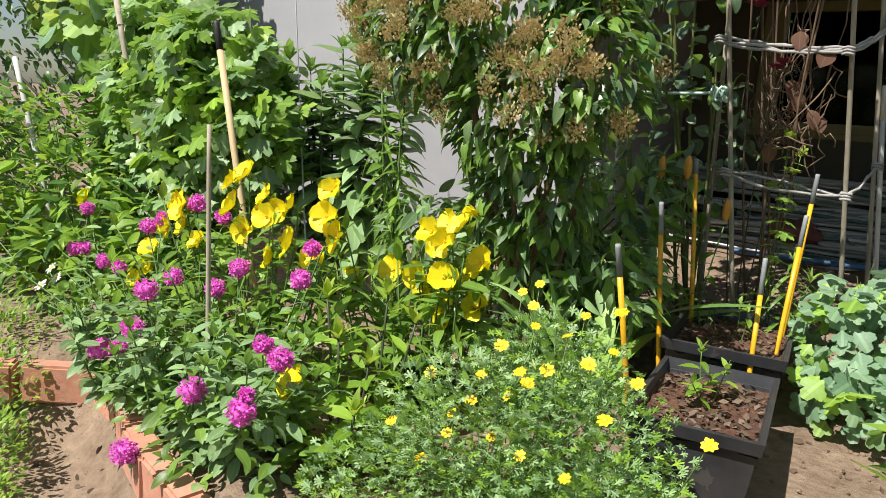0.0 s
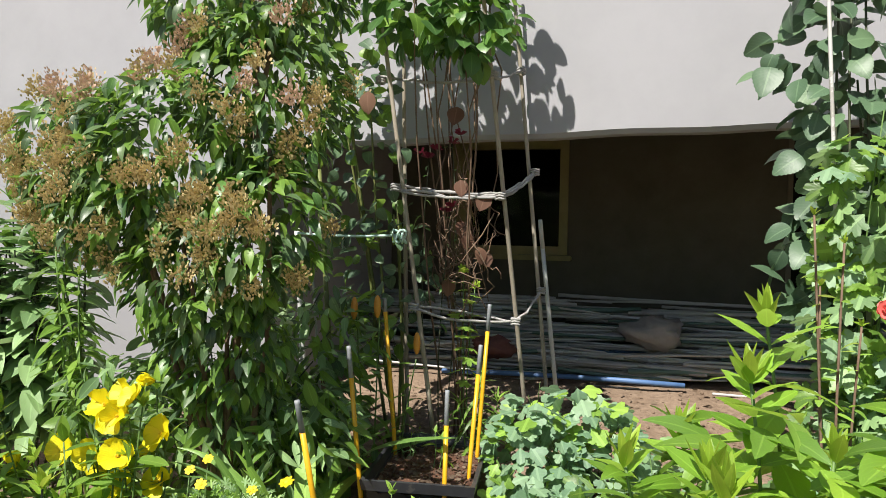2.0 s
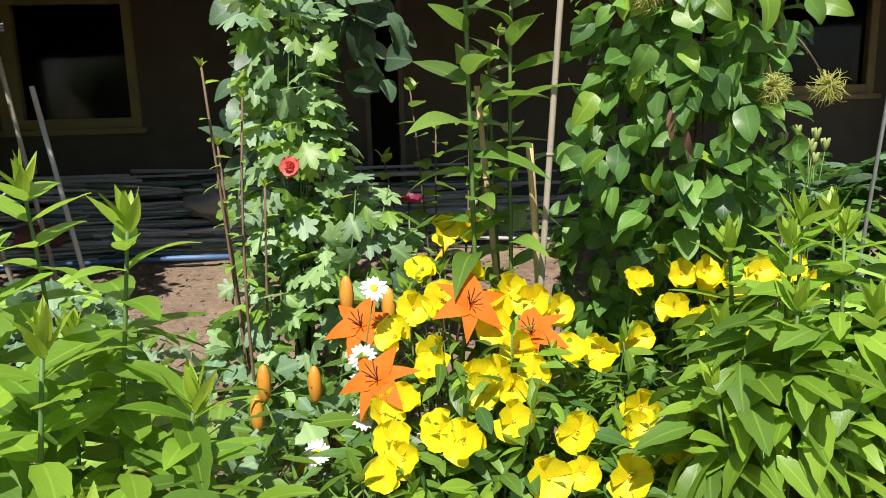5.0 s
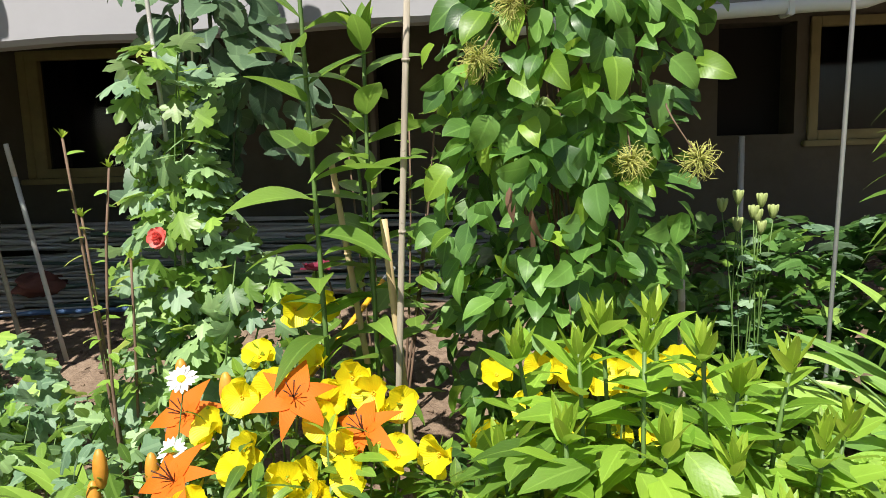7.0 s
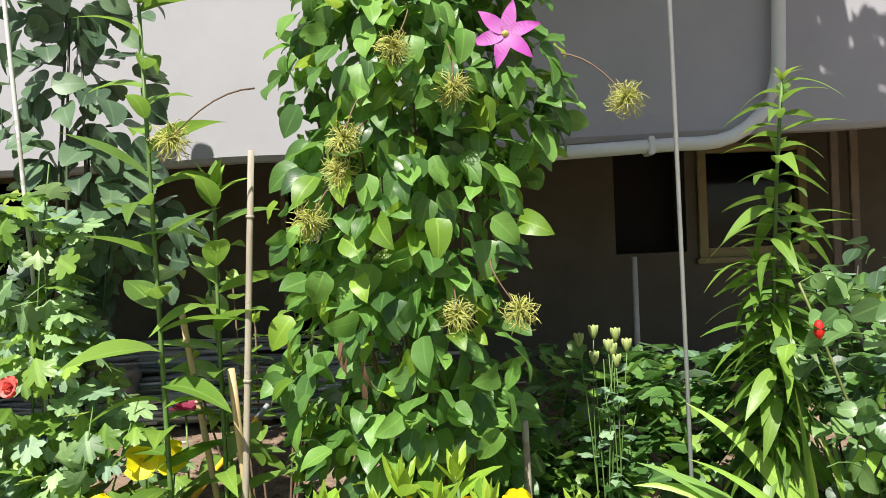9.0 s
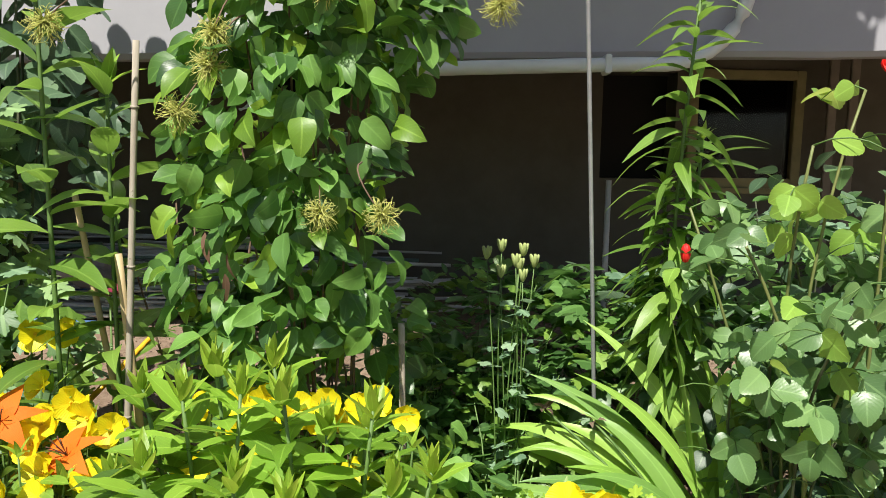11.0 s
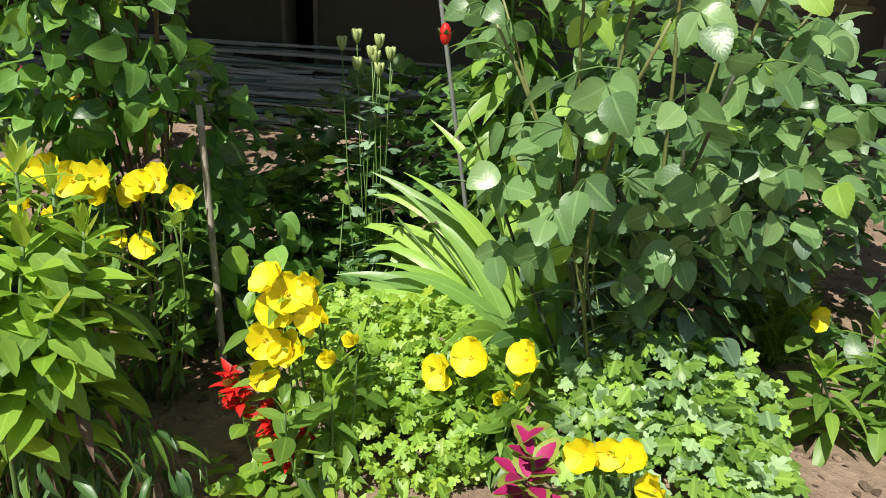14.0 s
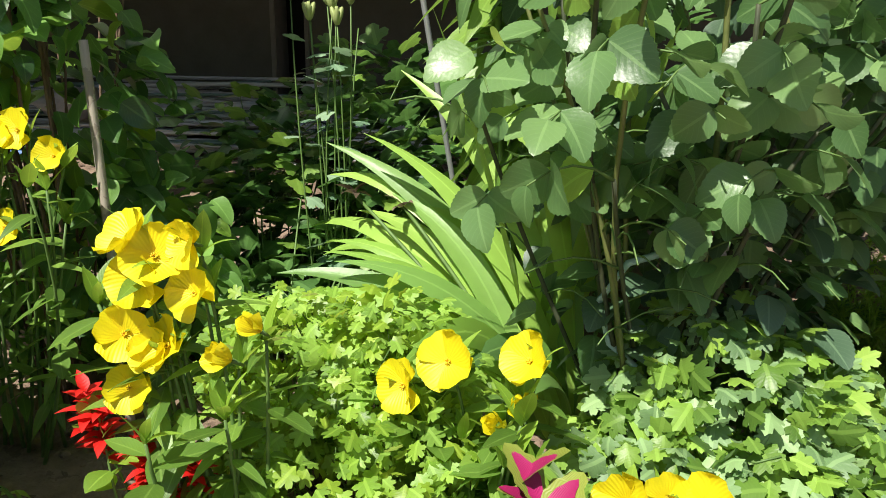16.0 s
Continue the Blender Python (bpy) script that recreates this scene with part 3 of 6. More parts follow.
for x in (4.30, 4.42):
    tagged(solid("board", [box(x, 4.7, 0.15, x + 0.05, 4.73, 1.88, 0.004)], SOFFIT, "", "", ""), "grey upright board against the cellar wall", "board")


# ---- where flowers stand ----
PINK = [(-2.59, 1.53, 0.48), (-2.58, 1.47, 0.33), (-2.13, 1.49, 0.48), (-2.09, 1.52, 0.51), (-1.93, 1.54, 0.58), (-1.77, 1.52, 0.56), (-2.33, 1.44, 0.33), (-2.21, 1.43, 0.33), (-1.66, 1.18, 0.4), (-1.87, 1.41, 0.36), (-1.65, 1.4, 0.37), (-1.63, 1.12, 0.31), (-1.74, 1.09, 0.23), (-1.67, 1.1, 0.25), (-1.26, 1.04, 0.26), (-1.09, 1.1, 0.4), (-1.01, 1.08, 0.39), (-1.05, 1.01, 0.28), (-1.06, 1.03, 0.31), (-1.4, 0.95, 0.09), (-1.58, 1.43, 0.44), (-1.3, 1.41, 0.46), (-1.31, 1.46, 0.54), (-2.49, 1.46, 0.35)]
PRIM_A = [(-1.96, 1.5, 0.56), (-2.07, 1.53, 0.49), (-1.89, 1.52, 0.46), (-2.18, 1.53, 0.33), (-1.98, 1.53, 0.5), (-1.69, 1.49, 0.68), (-1.52, 1.48, 0.6), (-1.49, 1.55, 0.63), (-1.53, 1.51, 0.47), (-1.44, 1.5, 0.53), (-1.35, 1.57, 0.69), (-1.28, 1.53, 0.57), (-1.39, 1.55, 0.49), (-1.33, 1.53, 0.62), (-1.58, 1.53, 0.65), (-1.64, 1.5, 0.54), (-2.18, 1.53, 0.39), (-1.71, 1.56, 0.7), (-2.0, 1.53, 0.58), (-1.53, 1.54, 0.61), (-2.76, 1.62, 0.49), (-1.09, 1.2, 0.28), (-3.49, 1.62, 0.33), (-1.68, 1.49, 0.61), (-2.3, 1.55, 0.25)]
PRIM_B = [(-1.04, 1.73, 0.63), (-1.06, 1.7, 0.56), (-1.01, 1.67, 0.48), (-0.98, 1.76, 0.48), (-1.14, 1.72, 0.46), (-1.11, 1.74, 0.59), (-0.97, 1.76, 0.66), (-0.93, 1.74, 0.53), (-1.14, 1.76, 0.41), (-1.02, 1.71, 0.34), (-0.94, 1.75, 0.4), (-1.38, 1.71, 0.4), (-1.26, 1.76, 0.45), (-1.08, 1.76, 0.37), (-0.97, 1.68, 0.63), (-1.02, 1.68, 0.58)]
LACY = [(-0.62, 1.34, 0.46), (-0.64, 1.3, 0.4), (-0.77, 1.3, 0.37), (-0.49, 1.3, 0.45), (-0.55, 1.3, 0.43), (-0.52, 1.28, 0.42), (-0.63, 1.25, 0.36), (-0.66, 1.23, 0.33), (-0.65, 1.2, 0.3), (-0.54, 1.19, 0.33), (-0.68, 1.16, 0.25), (-0.46, 1.16, 0.33), (-0.35, 1.12, 0.34), (-0.41, 1.31, 0.48), (-0.48, 1.36, 0.51), (-0.56, 1.37, 0.51), (-0.63, 1.43, 0.56), (-0.59, 1.41, 0.54), (-0.6, 1.45, 0.58), (-0.39, 1.4, 0.57), (-0.37, 1.33, 0.51), (-0.3, 1.28, 0.48), (-0.14, 1.18, 0.45), (-0.46, 1.39, 0.55), (-0.55, 1.26, 0.39), (-0.81, 1.22, 0.27), (-0.33, 1.22, 0.42)]
PRIM_C = [(1.21, 2.04, 0.75), (1.27, 2.05, 0.75), (1.15, 1.96, 0.67), (1.27, 1.95, 0.66), (1.13, 1.89, 0.61), (1.19, 1.9, 0.62), (1.34, 1.93, 0.63), (1.3, 1.89, 0.6), (1.3, 1.85, 0.57), (1.09, 1.83, 0.57), (1.17, 1.81, 0.54), (1.15, 1.76, 0.52), (1.39, 1.9, 0.61), (1.44, 1.89, 0.59), (1.44, 1.8, 0.52), (1.52, 1.81, 0.52), (1.34, 1.81, 0.53), (1.36, 1.76, 0.5), (1.25, 1.73, 0.48), (1.31, 1.73, 0.48), (1.3, 1.67, 0.44), (1.2, 1.62, 0.43)]
PRIM_C2 = [(1.09, 1.7, 0.48), (1.05, 1.68, 0.47), (1.16, 1.65, 0.44), (1.07, 1.62, 0.44), (1.09, 1.59, 0.42), (1.05, 1.55, 0.41), (1.42, 1.65, 0.42), (1.34, 1.56, 0.38), (1.41, 1.57, 0.38), (1.49, 1.56, 0.37), (1.56, 1.7, 0.44), (1.56, 1.65, 0.41), (1.61, 1.63, 0.39), (1.25, 1.75, 0.5), (1.29, 1.76, 0.5), (1.52, 1.65, 0.42)]
PRIM_D = [(1.71, 1.88, 0.66), (1.76, 1.88, 0.66), (1.78, 1.88, 0.64), (1.82, 1.88, 0.64), (1.89, 1.88, 0.66), (1.7, 1.88, 0.58), (1.77, 1.88, 0.55), (1.61, 1.88, 0.52)]
PRIM_E = [(1.63, 1.93, 0.63), (1.74, 1.93, 0.64), (1.8, 1.93, 0.61), (1.84, 1.92, 0.63), (1.93, 1.93, 0.61), (1.99, 1.93, 0.65), (2.05, 1.93, 0.61), (1.87, 1.93, 0.5), (1.94, 1.93, 0.49), (1.88, 1.9, 0.61), (1.95, 1.92, 0.63)]
PRIM_F = [(2.35, 1.68, 0.55), (2.38, 1.68, 0.53), (2.43, 1.68, 0.55), (2.36, 1.68, 0.5), (2.43, 1.68, 0.49), (2.33, 1.68, 0.43), (2.37, 1.68, 0.41), (2.39, 1.68, 0.42), (2.33, 1.68, 0.36), (2.51, 1.68, 0.45), (2.47, 1.68, 0.41)]
PRIM_G = [(2.64, 1.83, 0.33), (2.7, 1.83, 0.37), (2.81, 1.83, 0.38), (2.8, 1.83, 0.32), (2.77, 1.83, 0.28)]
PRIM_H = [(2.93, 1.66, 0.3), (2.97, 1.66, 0.31), (3.01, 1.66, 0.31), (3.06, 1.66, 0.25)]
LILY = [(1.02, 1.88, 0.58), (1.05, 1.73, 0.515), (1.245, 1.84, 0.625), (1.375, 1.84, 0.555)]
LILYBUD = [(0.8, 1.95, 0.44), (0.78, 1.95, 0.37), (0.91, 1.95, 0.43), (0.99, 1.95, 0.63), (1.08, 1.95, 0.6)]
DAISY = [(1.05, 1.8, 0.68), (1.02, 1.8, 0.54), (1.02, 1.8, 0.49), (1.02, 1.8, 0.41), (1.15, 1.8, 0.36), (0.92, 1.8, 0.34), (1.19, 1.8, 0.25)]
SEEDHEAD = [(1.67, 1.85, 1.33), (1.68, 1.85, 1.39), (1.61, 1.85, 1.24), (1.36, 1.85, 1.4), (1.88, 1.85, 1.05), (2.0, 1.85, 1.05), (1.78, 1.85, 1.56), (1.89, 1.85, 1.48), (2.22, 1.85, 1.45)]
CLEMFL = [(2.0, 1.9, 1.59)]
SALVIA = [(2.24, 1.71, 0.3), (2.26, 1.71, 0.27), (2.32, 1.71, 0.24), (2.32, 1.71, 0.18), (2.36, 1.71, 0.17), (2.39, 1.71, 0.24)]
COLUMB = [(2.24, 2.42, 0.91), (2.28, 2.42, 0.93), (2.28, 2.42, 0.86), (2.32, 2.42, 0.89), (2.34, 2.42, 0.92), (2.37, 2.42, 0.89), (2.34, 2.42, 0.85), (2.33, 2.42, 0.88)]
ROSEBUD = [(2.61, 1.9, 0.98)]

# ---- plants: helpers ----
def facing(p, n, s=1.0, spin=0.0):
    q = Vector(n).normalized().to_track_quat("Z", "Y")
    return Matrix.Translation(p) @ q.to_matrix().to_4x4() @ pose(0, 0, 0, 0, 0, spin) @ Matrix.Diagonal((s, s, s, 1))


def local(ps, base):
    return [np.array(p, float) - np.array(base, float) for p in ps]


def stem_plant(name, base, label, category, tips, kinds, mats, size, n, limit=160, stem=None, r=0.004, start=0.2, pull=0.55, crown=0, crown_size=0.6, sag=(10, -25), group="", opposite=False, bow=0.06):
    """Upright stems from a clump to the tips (world), leaves round each, a crown of young leaves on top."""
    h = thing(name, base, label, category, group)
    stems, poses = [], []
    for t in local(tips, base):
        foot = np.array((t[0] * (1 - pull), t[1] * (1 - pull), 0.0)) + rng.normal(0, 0.012, 3) * (1, 1, 0)
        foot[2] = 0.0
        line = bend(foot, t, 0, U(-bow, bow) * np.linalg.norm(t), 6)
        stems.append(tube(line, r, r * 0.6, 5))
        az = U(0, 360)
        for i in range(n):
            u = start + (1 - start) * (i + U(0, 0.6)) / n
            k = min(5, int(u * 6))
            p = line[k] + (line[k + 1] - line[k]) * (u * 6 - k)
            az += (90 if i % 2 else 180) + U(-15, 15) if opposite else 137.5 + U(-20, 20)
            poses.append((aim(p, az, sag[1] + (sag[0] - sag[1]) * u + U(-14, 14), size * U(0.75, 1.15) * (1 - 0.35 * max(0, u - 0.6)), U(-25, 25)), 0))
        for i in range(crown):
            az += 137.5
            poses.append((aim(t, az, 84 - 34 * i / max(1, crown - 1) + U(-8, 8), size * crown_size * U(0.7, 1.1), U(-15, 15)), min(1, len(mats) - 1)))
    for s in stems:
        part("stem", [s], [stem or STEM], h)
    order = rng.permutation(len(poses))
    leaves(h, "leaf", kinds, mats, [poses[i] for i in order], limit)
    return h


def cloud_plant(name, base, label, category, ells, n, kinds, mats, size, limit=200, pitch=(-45, 25), inner=0.5, stems=8, stem=None, r=0.005, weights=None, group="", stemtop=0.7, sunny=False):
    """A bushy plant: leaves over a group of ellipsoids (world), on stems from its base."""
    h = thing(name, base, label, category, group)
    b = np.array(base, float)
    pts = shell([(e[0] - b[0], e[1] - b[1], e[2] - b[2], *e[3:]) for e in ells], n, inner, 0.01)
    poses = []
    for p, d in pts:
        az = math.degrees(math.atan2(d[1], d[0])) + U(-50, 50)
        slot = 0 if weights is None else int(rng.choice(len(weights), p=weights))
        if sunny and U(0, 1) < 0.72:
            poses.append((light_pose(p, np.array((d[0], d[1], -0.8)) + rng.normal(0, 0.5, 3), to_light(d), size * U(0.65, 1.2)), slot))
        else:
            poses.append((aim(p, az, U(*pitch) + 25 * d[2], size * U(0.65, 1.2), U(-35, 35)), slot))
    poses.sort(key=lambda q: q[0][1, 3] + U(-0.1, 0.1))
    for i in range(stems):
        e = ells[i % len(ells)]
        t = np.array(e[:3]) - b + rng.normal(0, 0.5, 3) * np.array(e[3:]) * 0.5 + np.array((0, 0, e[5] * stemtop))
        line = bend((U(-0.05, 0.05), U(-0.04, 0.04), 0), t, U(0, 0.05), U(-0.05, 0.05), 6, 0.006)
        part("stem", [tube(line, r, r * 0.5, 5)], [stem or STEMD], h)
    leaves(h, "leaf", kinds, mats, poses, limit)
    return h


def fill(host, base, ells, n, kinds, mats, size, pitch=(-30, 35), inner=0.3):
    """More leaves of the same plant, through the body of its clump."""
    b = np.array(base, float)
    sh = []
    for i, (p, d) in enumerate(shell(ells, n, inner)):
        az = math.degrees(math.atan2(d[1], d[0])) + U(-60, 60)
        sh.append(moved(kinds[i % len(kinds)], aim(p - b, az, U(*pitch), size * U(0.7, 1.2), U(-30, 30)), int(rng.integers(len(mats)))))
    part("foliage", sh, mats, host, "", "stuff")


def on_ground(x, y):
    return (x, y, ground_z(x, y) - 0.01)


L_LANCE = [blade(0.13, lance, 7, 0.25, d, 0.0, 0.06) for d in (0.12, 0.3, 0.5)]
L_BROAD = [blade(0.21, oval, 7, 0.2, d, 0.0, 0.05) for d in (0.1, 0.22, 0.38)]
L_PHLOX = [blade(0.185, lance, 8, 0.22, d, 0.06, 0.05) for d in (0.08, 0.2, 0.36)]
L_ROSE = [blade(0.41, rose_form, 20, 0.2, d, 0.035, 0.04) for d in (0.08, 0.2, 0.32)]
L_CLEM = [blade(w, heart, 9, f, d, 0.0, 0.1) for w, f, d in ((0.38, 0.14, 0.12), (0.34, 0.3, 0.3), (0.36, 0.24, 0.5))]
L_MUM = [lobed(5, 0.40, 245, d, 3) for d in (0.15, 0.3, 0.5)]
L_COLUMB = [lobed(3, 0.38, 230, d, 4) for d in (0.1, 0.25, 0.4)]
L_ROUND = [blade(0.42, oval, 7, 0.1, d, 0.0, 0.05) for d in (0.1, 0.25)]
L_NARROW = [blade(0.055, lance, 6, 0.3, d) for d in (0.25, 0.6, 0.9)]
L_SHRUB = [blade(0.20, lance, 6, 0.3, d) for d in (0.15, 0.35, 0.6)]
L_FINE = [blade(0.09, lance, 3, 0.1, 0.2)]


def petal_shape(width, droop, ruffle, phase):
    """A broad notched petal with a ruffled rim."""
    v, uv, f = [], [], []
    for i in range(7):
        t = i / 6
        w = width * math.sin(math.pi / 2 * min(1.0, 0.06 + t * 1.1)) ** 0.9
        for j in range(-3, 4):
            s = j / 3
            y = t * (1 - 0.26 * s * s * t) - 0.09 * math.exp(-(s / 0.28) ** 2) * t ** 4
            z = -droop * t * t + 0.16 * s * s * t + ruffle * t ** 3 * math.sin(s * 5.5 + phase)
            v.append((w * s * (1 - 0.12 * t ** 5), y, z))
            uv.append((0.5 + 0.5 * s, t))
    for i in range(6):
        for j in range(6):
            a = 7 * i + j
            f.append((a, a + 1, a + 8, a + 7))
    return np.array(v, float), f, np.array(uv, float)


L_PETAL = [petal_shape(0.72, d, r, q) for d, r, q in ((-0.22, 0.07, 0.3), (-0.02, 0.10, 2.1), (0.2, 0.08, 4.0))]


# ---- flowers ----
_prim = None


def primrose_flower(host, p, n, s, bud=False):
    """A four-petalled cup on a green calyx tube."""
    global _prim
    if _prim is None:
        petals = [mesh_of("petal", [(*k, 0)], [P_YEL]) for k in L_PETAL]
        st = [tube([(0, 0, -0.55), (0, 0, -0.05)], 0.05, 0.09, 6)]
        cen = [tube([(0, 0, 0), (0.09 * math.cos(a), 0.09 * math.sin(a), 0.17)], 0.016, 0.026, 4) for a in np.linspace(0, 5.5, 7)]
        centre = mesh_of("flower", [(*q, 0) for q in st] + [(*q, 1) for q in cen], [STEM, P_CENTRE])
        _prim = petals, centre
    petals, centre = _prim
    f = part_mesh("flower", centre, host, "", facing(p, n, s, U(0, 90)))
    for k in range(4):
        part_mesh("petal", petals[k % 3], f, "", aim((0, 0, 0), 90 * k + U(-8, 8), (72 if bud else 26) + U(-18, 20), 1.0, U(-8, 8), 0.6 if bud else 1.0))


def primrose(base, flowers, label, extra=6, leaf=0.085, n=9, size=0.037, limit=110, buds=()):
    g = on_ground(*base)
    tips = [(x + U(-0.01, 0.01), y + 0.02, z - size * 0.55) for x, y, z in flowers]
    box_ = np.array(flowers)
    lo, hi = box_.min(0), box_.max(0)
    tips += [(U(lo[0] - 0.04, hi[0] + 0.04), U(lo[1] - 0.08, hi[1] + 0.03), U(lo[2] * 0.7 + g[2] * 0.3, hi[2] - 0.06)) for _ in range(extra)]
    h = stem_plant("evening_primrose", g, label, "flower", tips, L_LANCE + L_BROAD[:1], [G_MID, G_FRESH, G_DEEP], leaf, n, limit, STEM, 0.0035, 0.22, 0.5, 4, 0.7, (15, -35), "evening primroses")
    for i, p in enumerate(local(flowers, g)):
        nrm = (U(-0.45, 0.45), U(-1.0, -0.6), U(0.2, 0.7))
        primrose_flower(h, p, nrm, size * U(0.9, 1.2), i in buds)
    return h


# magenta valerian
_g = on_ground(-1.55, 1.22)
cent = stem_plant("valerian", _g, "grey-green valerian with magenta flower heads beside the brick edging", "flower", [(x, y, z - 0.02) for x, y, z in PINK] + [(U(-1.95, -1.0), U(1.02, 1.4), U(0.14, 0.40)) for _ in range(64)], L_BROAD, [G_GREY, G_MID], 0.062, 13, 200, STEM, 0.003, 0.1, 0.35, 5, 0.7, (25, -30), "", True)
_floret = [blade(0.4, petal_form, 3, 0.1, 0.1)]
for i, p in enumerate(local(PINK, _g)):
    hs = []
    R = 0.027 * U(0.75, 1.2) * (0.6 if i in (18,) else 1.0)
    for _ in range(260):
        d = rng.normal(0, 1, 3)
        d /= np.linalg.norm(d)
        d[2] = d[2] * 0.95 + 0.1
        q = p + d * R * U(0.7, 1.0)
        hs.append(moved(_floret[0], aim_vec(q, d + rng.normal(0, 0.7, 3), 0.0085, U(0, 180))))
    hs.append((*sized(ball(6, 8), R * 0.8, R * 0.8, R * 0.8, p), 0))
    part("flower_head", hs, [P_PINK], cent, "rounded magenta flower head")

pa = primrose((-1.6, 1.5), PRIM_A, "clump of yellow evening primrose among magenta valerian", 16, 0.08, 8, 0.044, 160)
fill(pa, on_ground(-1.6, 1.5), [(-1.75, 1.65, 0.33, 0.4, 0.18, 0.17), (-1.4, 1.62, 0.3, 0.25, 0.16, 0.15), (-2.1, 1.55, 0.25, 0.3, 0.18, 0.14)], 420, L_LANCE + L_BROAD, [G_MID, G_FRESH], 0.085)
fill(cent, _g, [(-1.5, 1.2, 0.2, 0.4, 0.2, 0.17), (-1.2, 1.1, 0.15, 0.25, 0.16, 0.14), (-1.75, 1.25, 0.2, 0.25, 0.15, 0.15)], 700, L_BROAD, [G_GREY, G_MID], 0.055)
stem_plant("phlox", on_ground(-1.0, 1.3), "leafy phlox stems between valerian and small yellow flowers", "plant", [(-1.15, 1.36, 0.45), (-1.05, 1.3, 0.38), (-0.95, 1.3, 0.34), (-1.0, 1.42, 0.48), (-1.2, 1.25, 0.30), (-0.9, 1.2, 0.26), (-1.08, 1.18, 0.25), (-0.88, 1.38, 0.44)], [blade(0.165, lance, 8, 0.22, d, 0.06, 0.05) for d in (0.08, 0.2, 0.36)], [G_FRESH, G_TIP], 0.105, 12, 120, STEMD, 0.0045, 0.1, 0.4, 7, 0.6, (25, -20), "phlox clumps", True)
primrose((-1.03, 1.68), PRIM_B, "yellow evening primrose with tall leafy stems", 18, 0.10, 9, 0.045, 160, (6,))

# lacy bush with small yellow daisies
_g = on_ground(-0.6, 1.3)
lacy = cloud_plant("lacy_marigold", _g, "bushy lacy-leaved plant dotted with small yellow flowers", "flower", [(-0.62, 1.28, 0.24, 0.27, 0.22, 0.22), (-0.42, 1.32, 0.27, 0.22, 0.2, 0.2), (-0.75, 1.2, 0.13, 0.25, 0.2, 0.14), (-0.3, 1.2, 0.2, 0.2, 0.18, 0.16), (-0.55, 1.46, 0.38, 0.2, 0.14, 0.14)],
                   6500, [lobed(5, 0.7, 210, 0.2, 2)], [G_GREY, G_MID, G_FRESH], 0.022, 0, (-20, 60), 0.2, 22, STEM, 0.002, (0.55, 0.3, 0.15))
for p in local(LACY, _g):
    s = 0.0145 * U(0.75, 1.2)
    n = Vector((U(-0.4, 0.4), U(-0.8, -0.2), U(0.5, 1.0))).normalized()
    f = part("flower", [(*sized(ball(4, 8, 0.6), 0.35, 0.35, 0.35), 0), *[moved(blade(0.30, petal_form, 4, 0.05, 0.05), aim((0, 0, 0.05), k * 45 + U(-6, 6), U(-4, 14), 1.0), 1) for k in range(8)]], [P_CENTRE, P_SMALL], lacy)
    f.matrix_basis = facing(p, n, s)
    part("stalk", [tube(bend(p * (0.75, 0.75, 0.3), p, 0, U(-0.03, 0.03), 4), 0.0015, 0.001, 4)], [STEM], lacy)


# ---- stakes, trellis ----
def rod(name, a, b, r, mat, label, category="stake", group="", down=True, tip=None, tip_len=0.06, knots=0, r2=None):
    a, b = np.array(a, float), np.array(b, float)
    if down:
        d = (b - a) / max(1e-6, a[2] - b[2])
        foot = b.copy()
        for _ in range(6):
            foot = b + d * (b[2] - ground_z(foot[0], foot[1]) + 0.03)
        b = foot
    h = thing(name, b, label, category, group)
    top = a - b
    line = bend((0, 0, 0), top, 0, U(-0.006, 0.006), 8)
    if tip:
        L = np.linalg.norm(top)
        cut = top * (1 - tip_len / L)
        part("shaft", [tube(bend((0, 0, 0), cut, 0, 0, 3), r, r, 10)], [mat], h)
        part("tip", [tube([cut, cut + (top - cut) * 0.9, top], r * 1.03, r * 0.95, 10)], [tip], h)
    else:
        part("shaft", [tube(line, r, r2 or r * 0.85, 8)], [mat], h)
    for i in range(knots):
        p = top * (i + 0.6) / knots
        part("node", [tube([p - top * 0.002, p, p + top * 0.002], r * 1.12, r * 1.12, 8)], [mat], h)
    return h


YL = "yellow coated garden stake with a grey tip in a black pot"
rod("garden_stake", (-0.29, 2.77, 0.81), (-0.31, 2.70, 0.27), 0.0075, YELLOW, YL, "stake", "yellow stakes", True, GREY, 0.10)
rod("garden_stake", (-0.27, 2.55, 0.69), (-0.28, 2.40, 0.11), 0.0075, YELLOW, YL, "stake", "yellow stakes", True, GREY, 0.10)
rod("garden_stake", (-0.33, 2.35, 0.57), (-0.30, 2.22, 0.07), 0.0075, YELLOW, YL, "stake", "yellow stakes", True, GREY, 0.11)
rod("garden_stake", (-0.62, 2.23, 0.71), (-0.57, 2.25, 0.15), 0.0075, YELLOW, YL, "stake", "yellow stakes", True, GREY, 0.10)
rod("garden_stake", (-0.56, 1.77, 0.64), (-0.52, 1.85, 0.23), 0.0075, YELLOW, "yellow coated garden stake among small yellow flowers", "stake", "yellow stakes", True, GREY, 0.085)
rod("garden_stake", (-0.65, 2.62, 0.83), (-0.60, 2.62, 0.30), 0.0075, YELLOW, YL, "stake", "yellow stakes", True, GREY, 0.05)
rod("garden_stake", (1.37, 2.60, 0.74), (1.25, 2.50, 0.60), 0.008, YELLOW, "leaning yellow stake with a dark tip behind flowers", "stake", "yellow stakes", True, GREY, 0.05)
rod("broom_stake", (-2.18, 1.80, 1.20), (-1.79, 1.70, 0.11), 0.012, TAN, "tan wooden stake with a black rubber cap", "stake", "", True, BLACKRUBBER, 0.11)
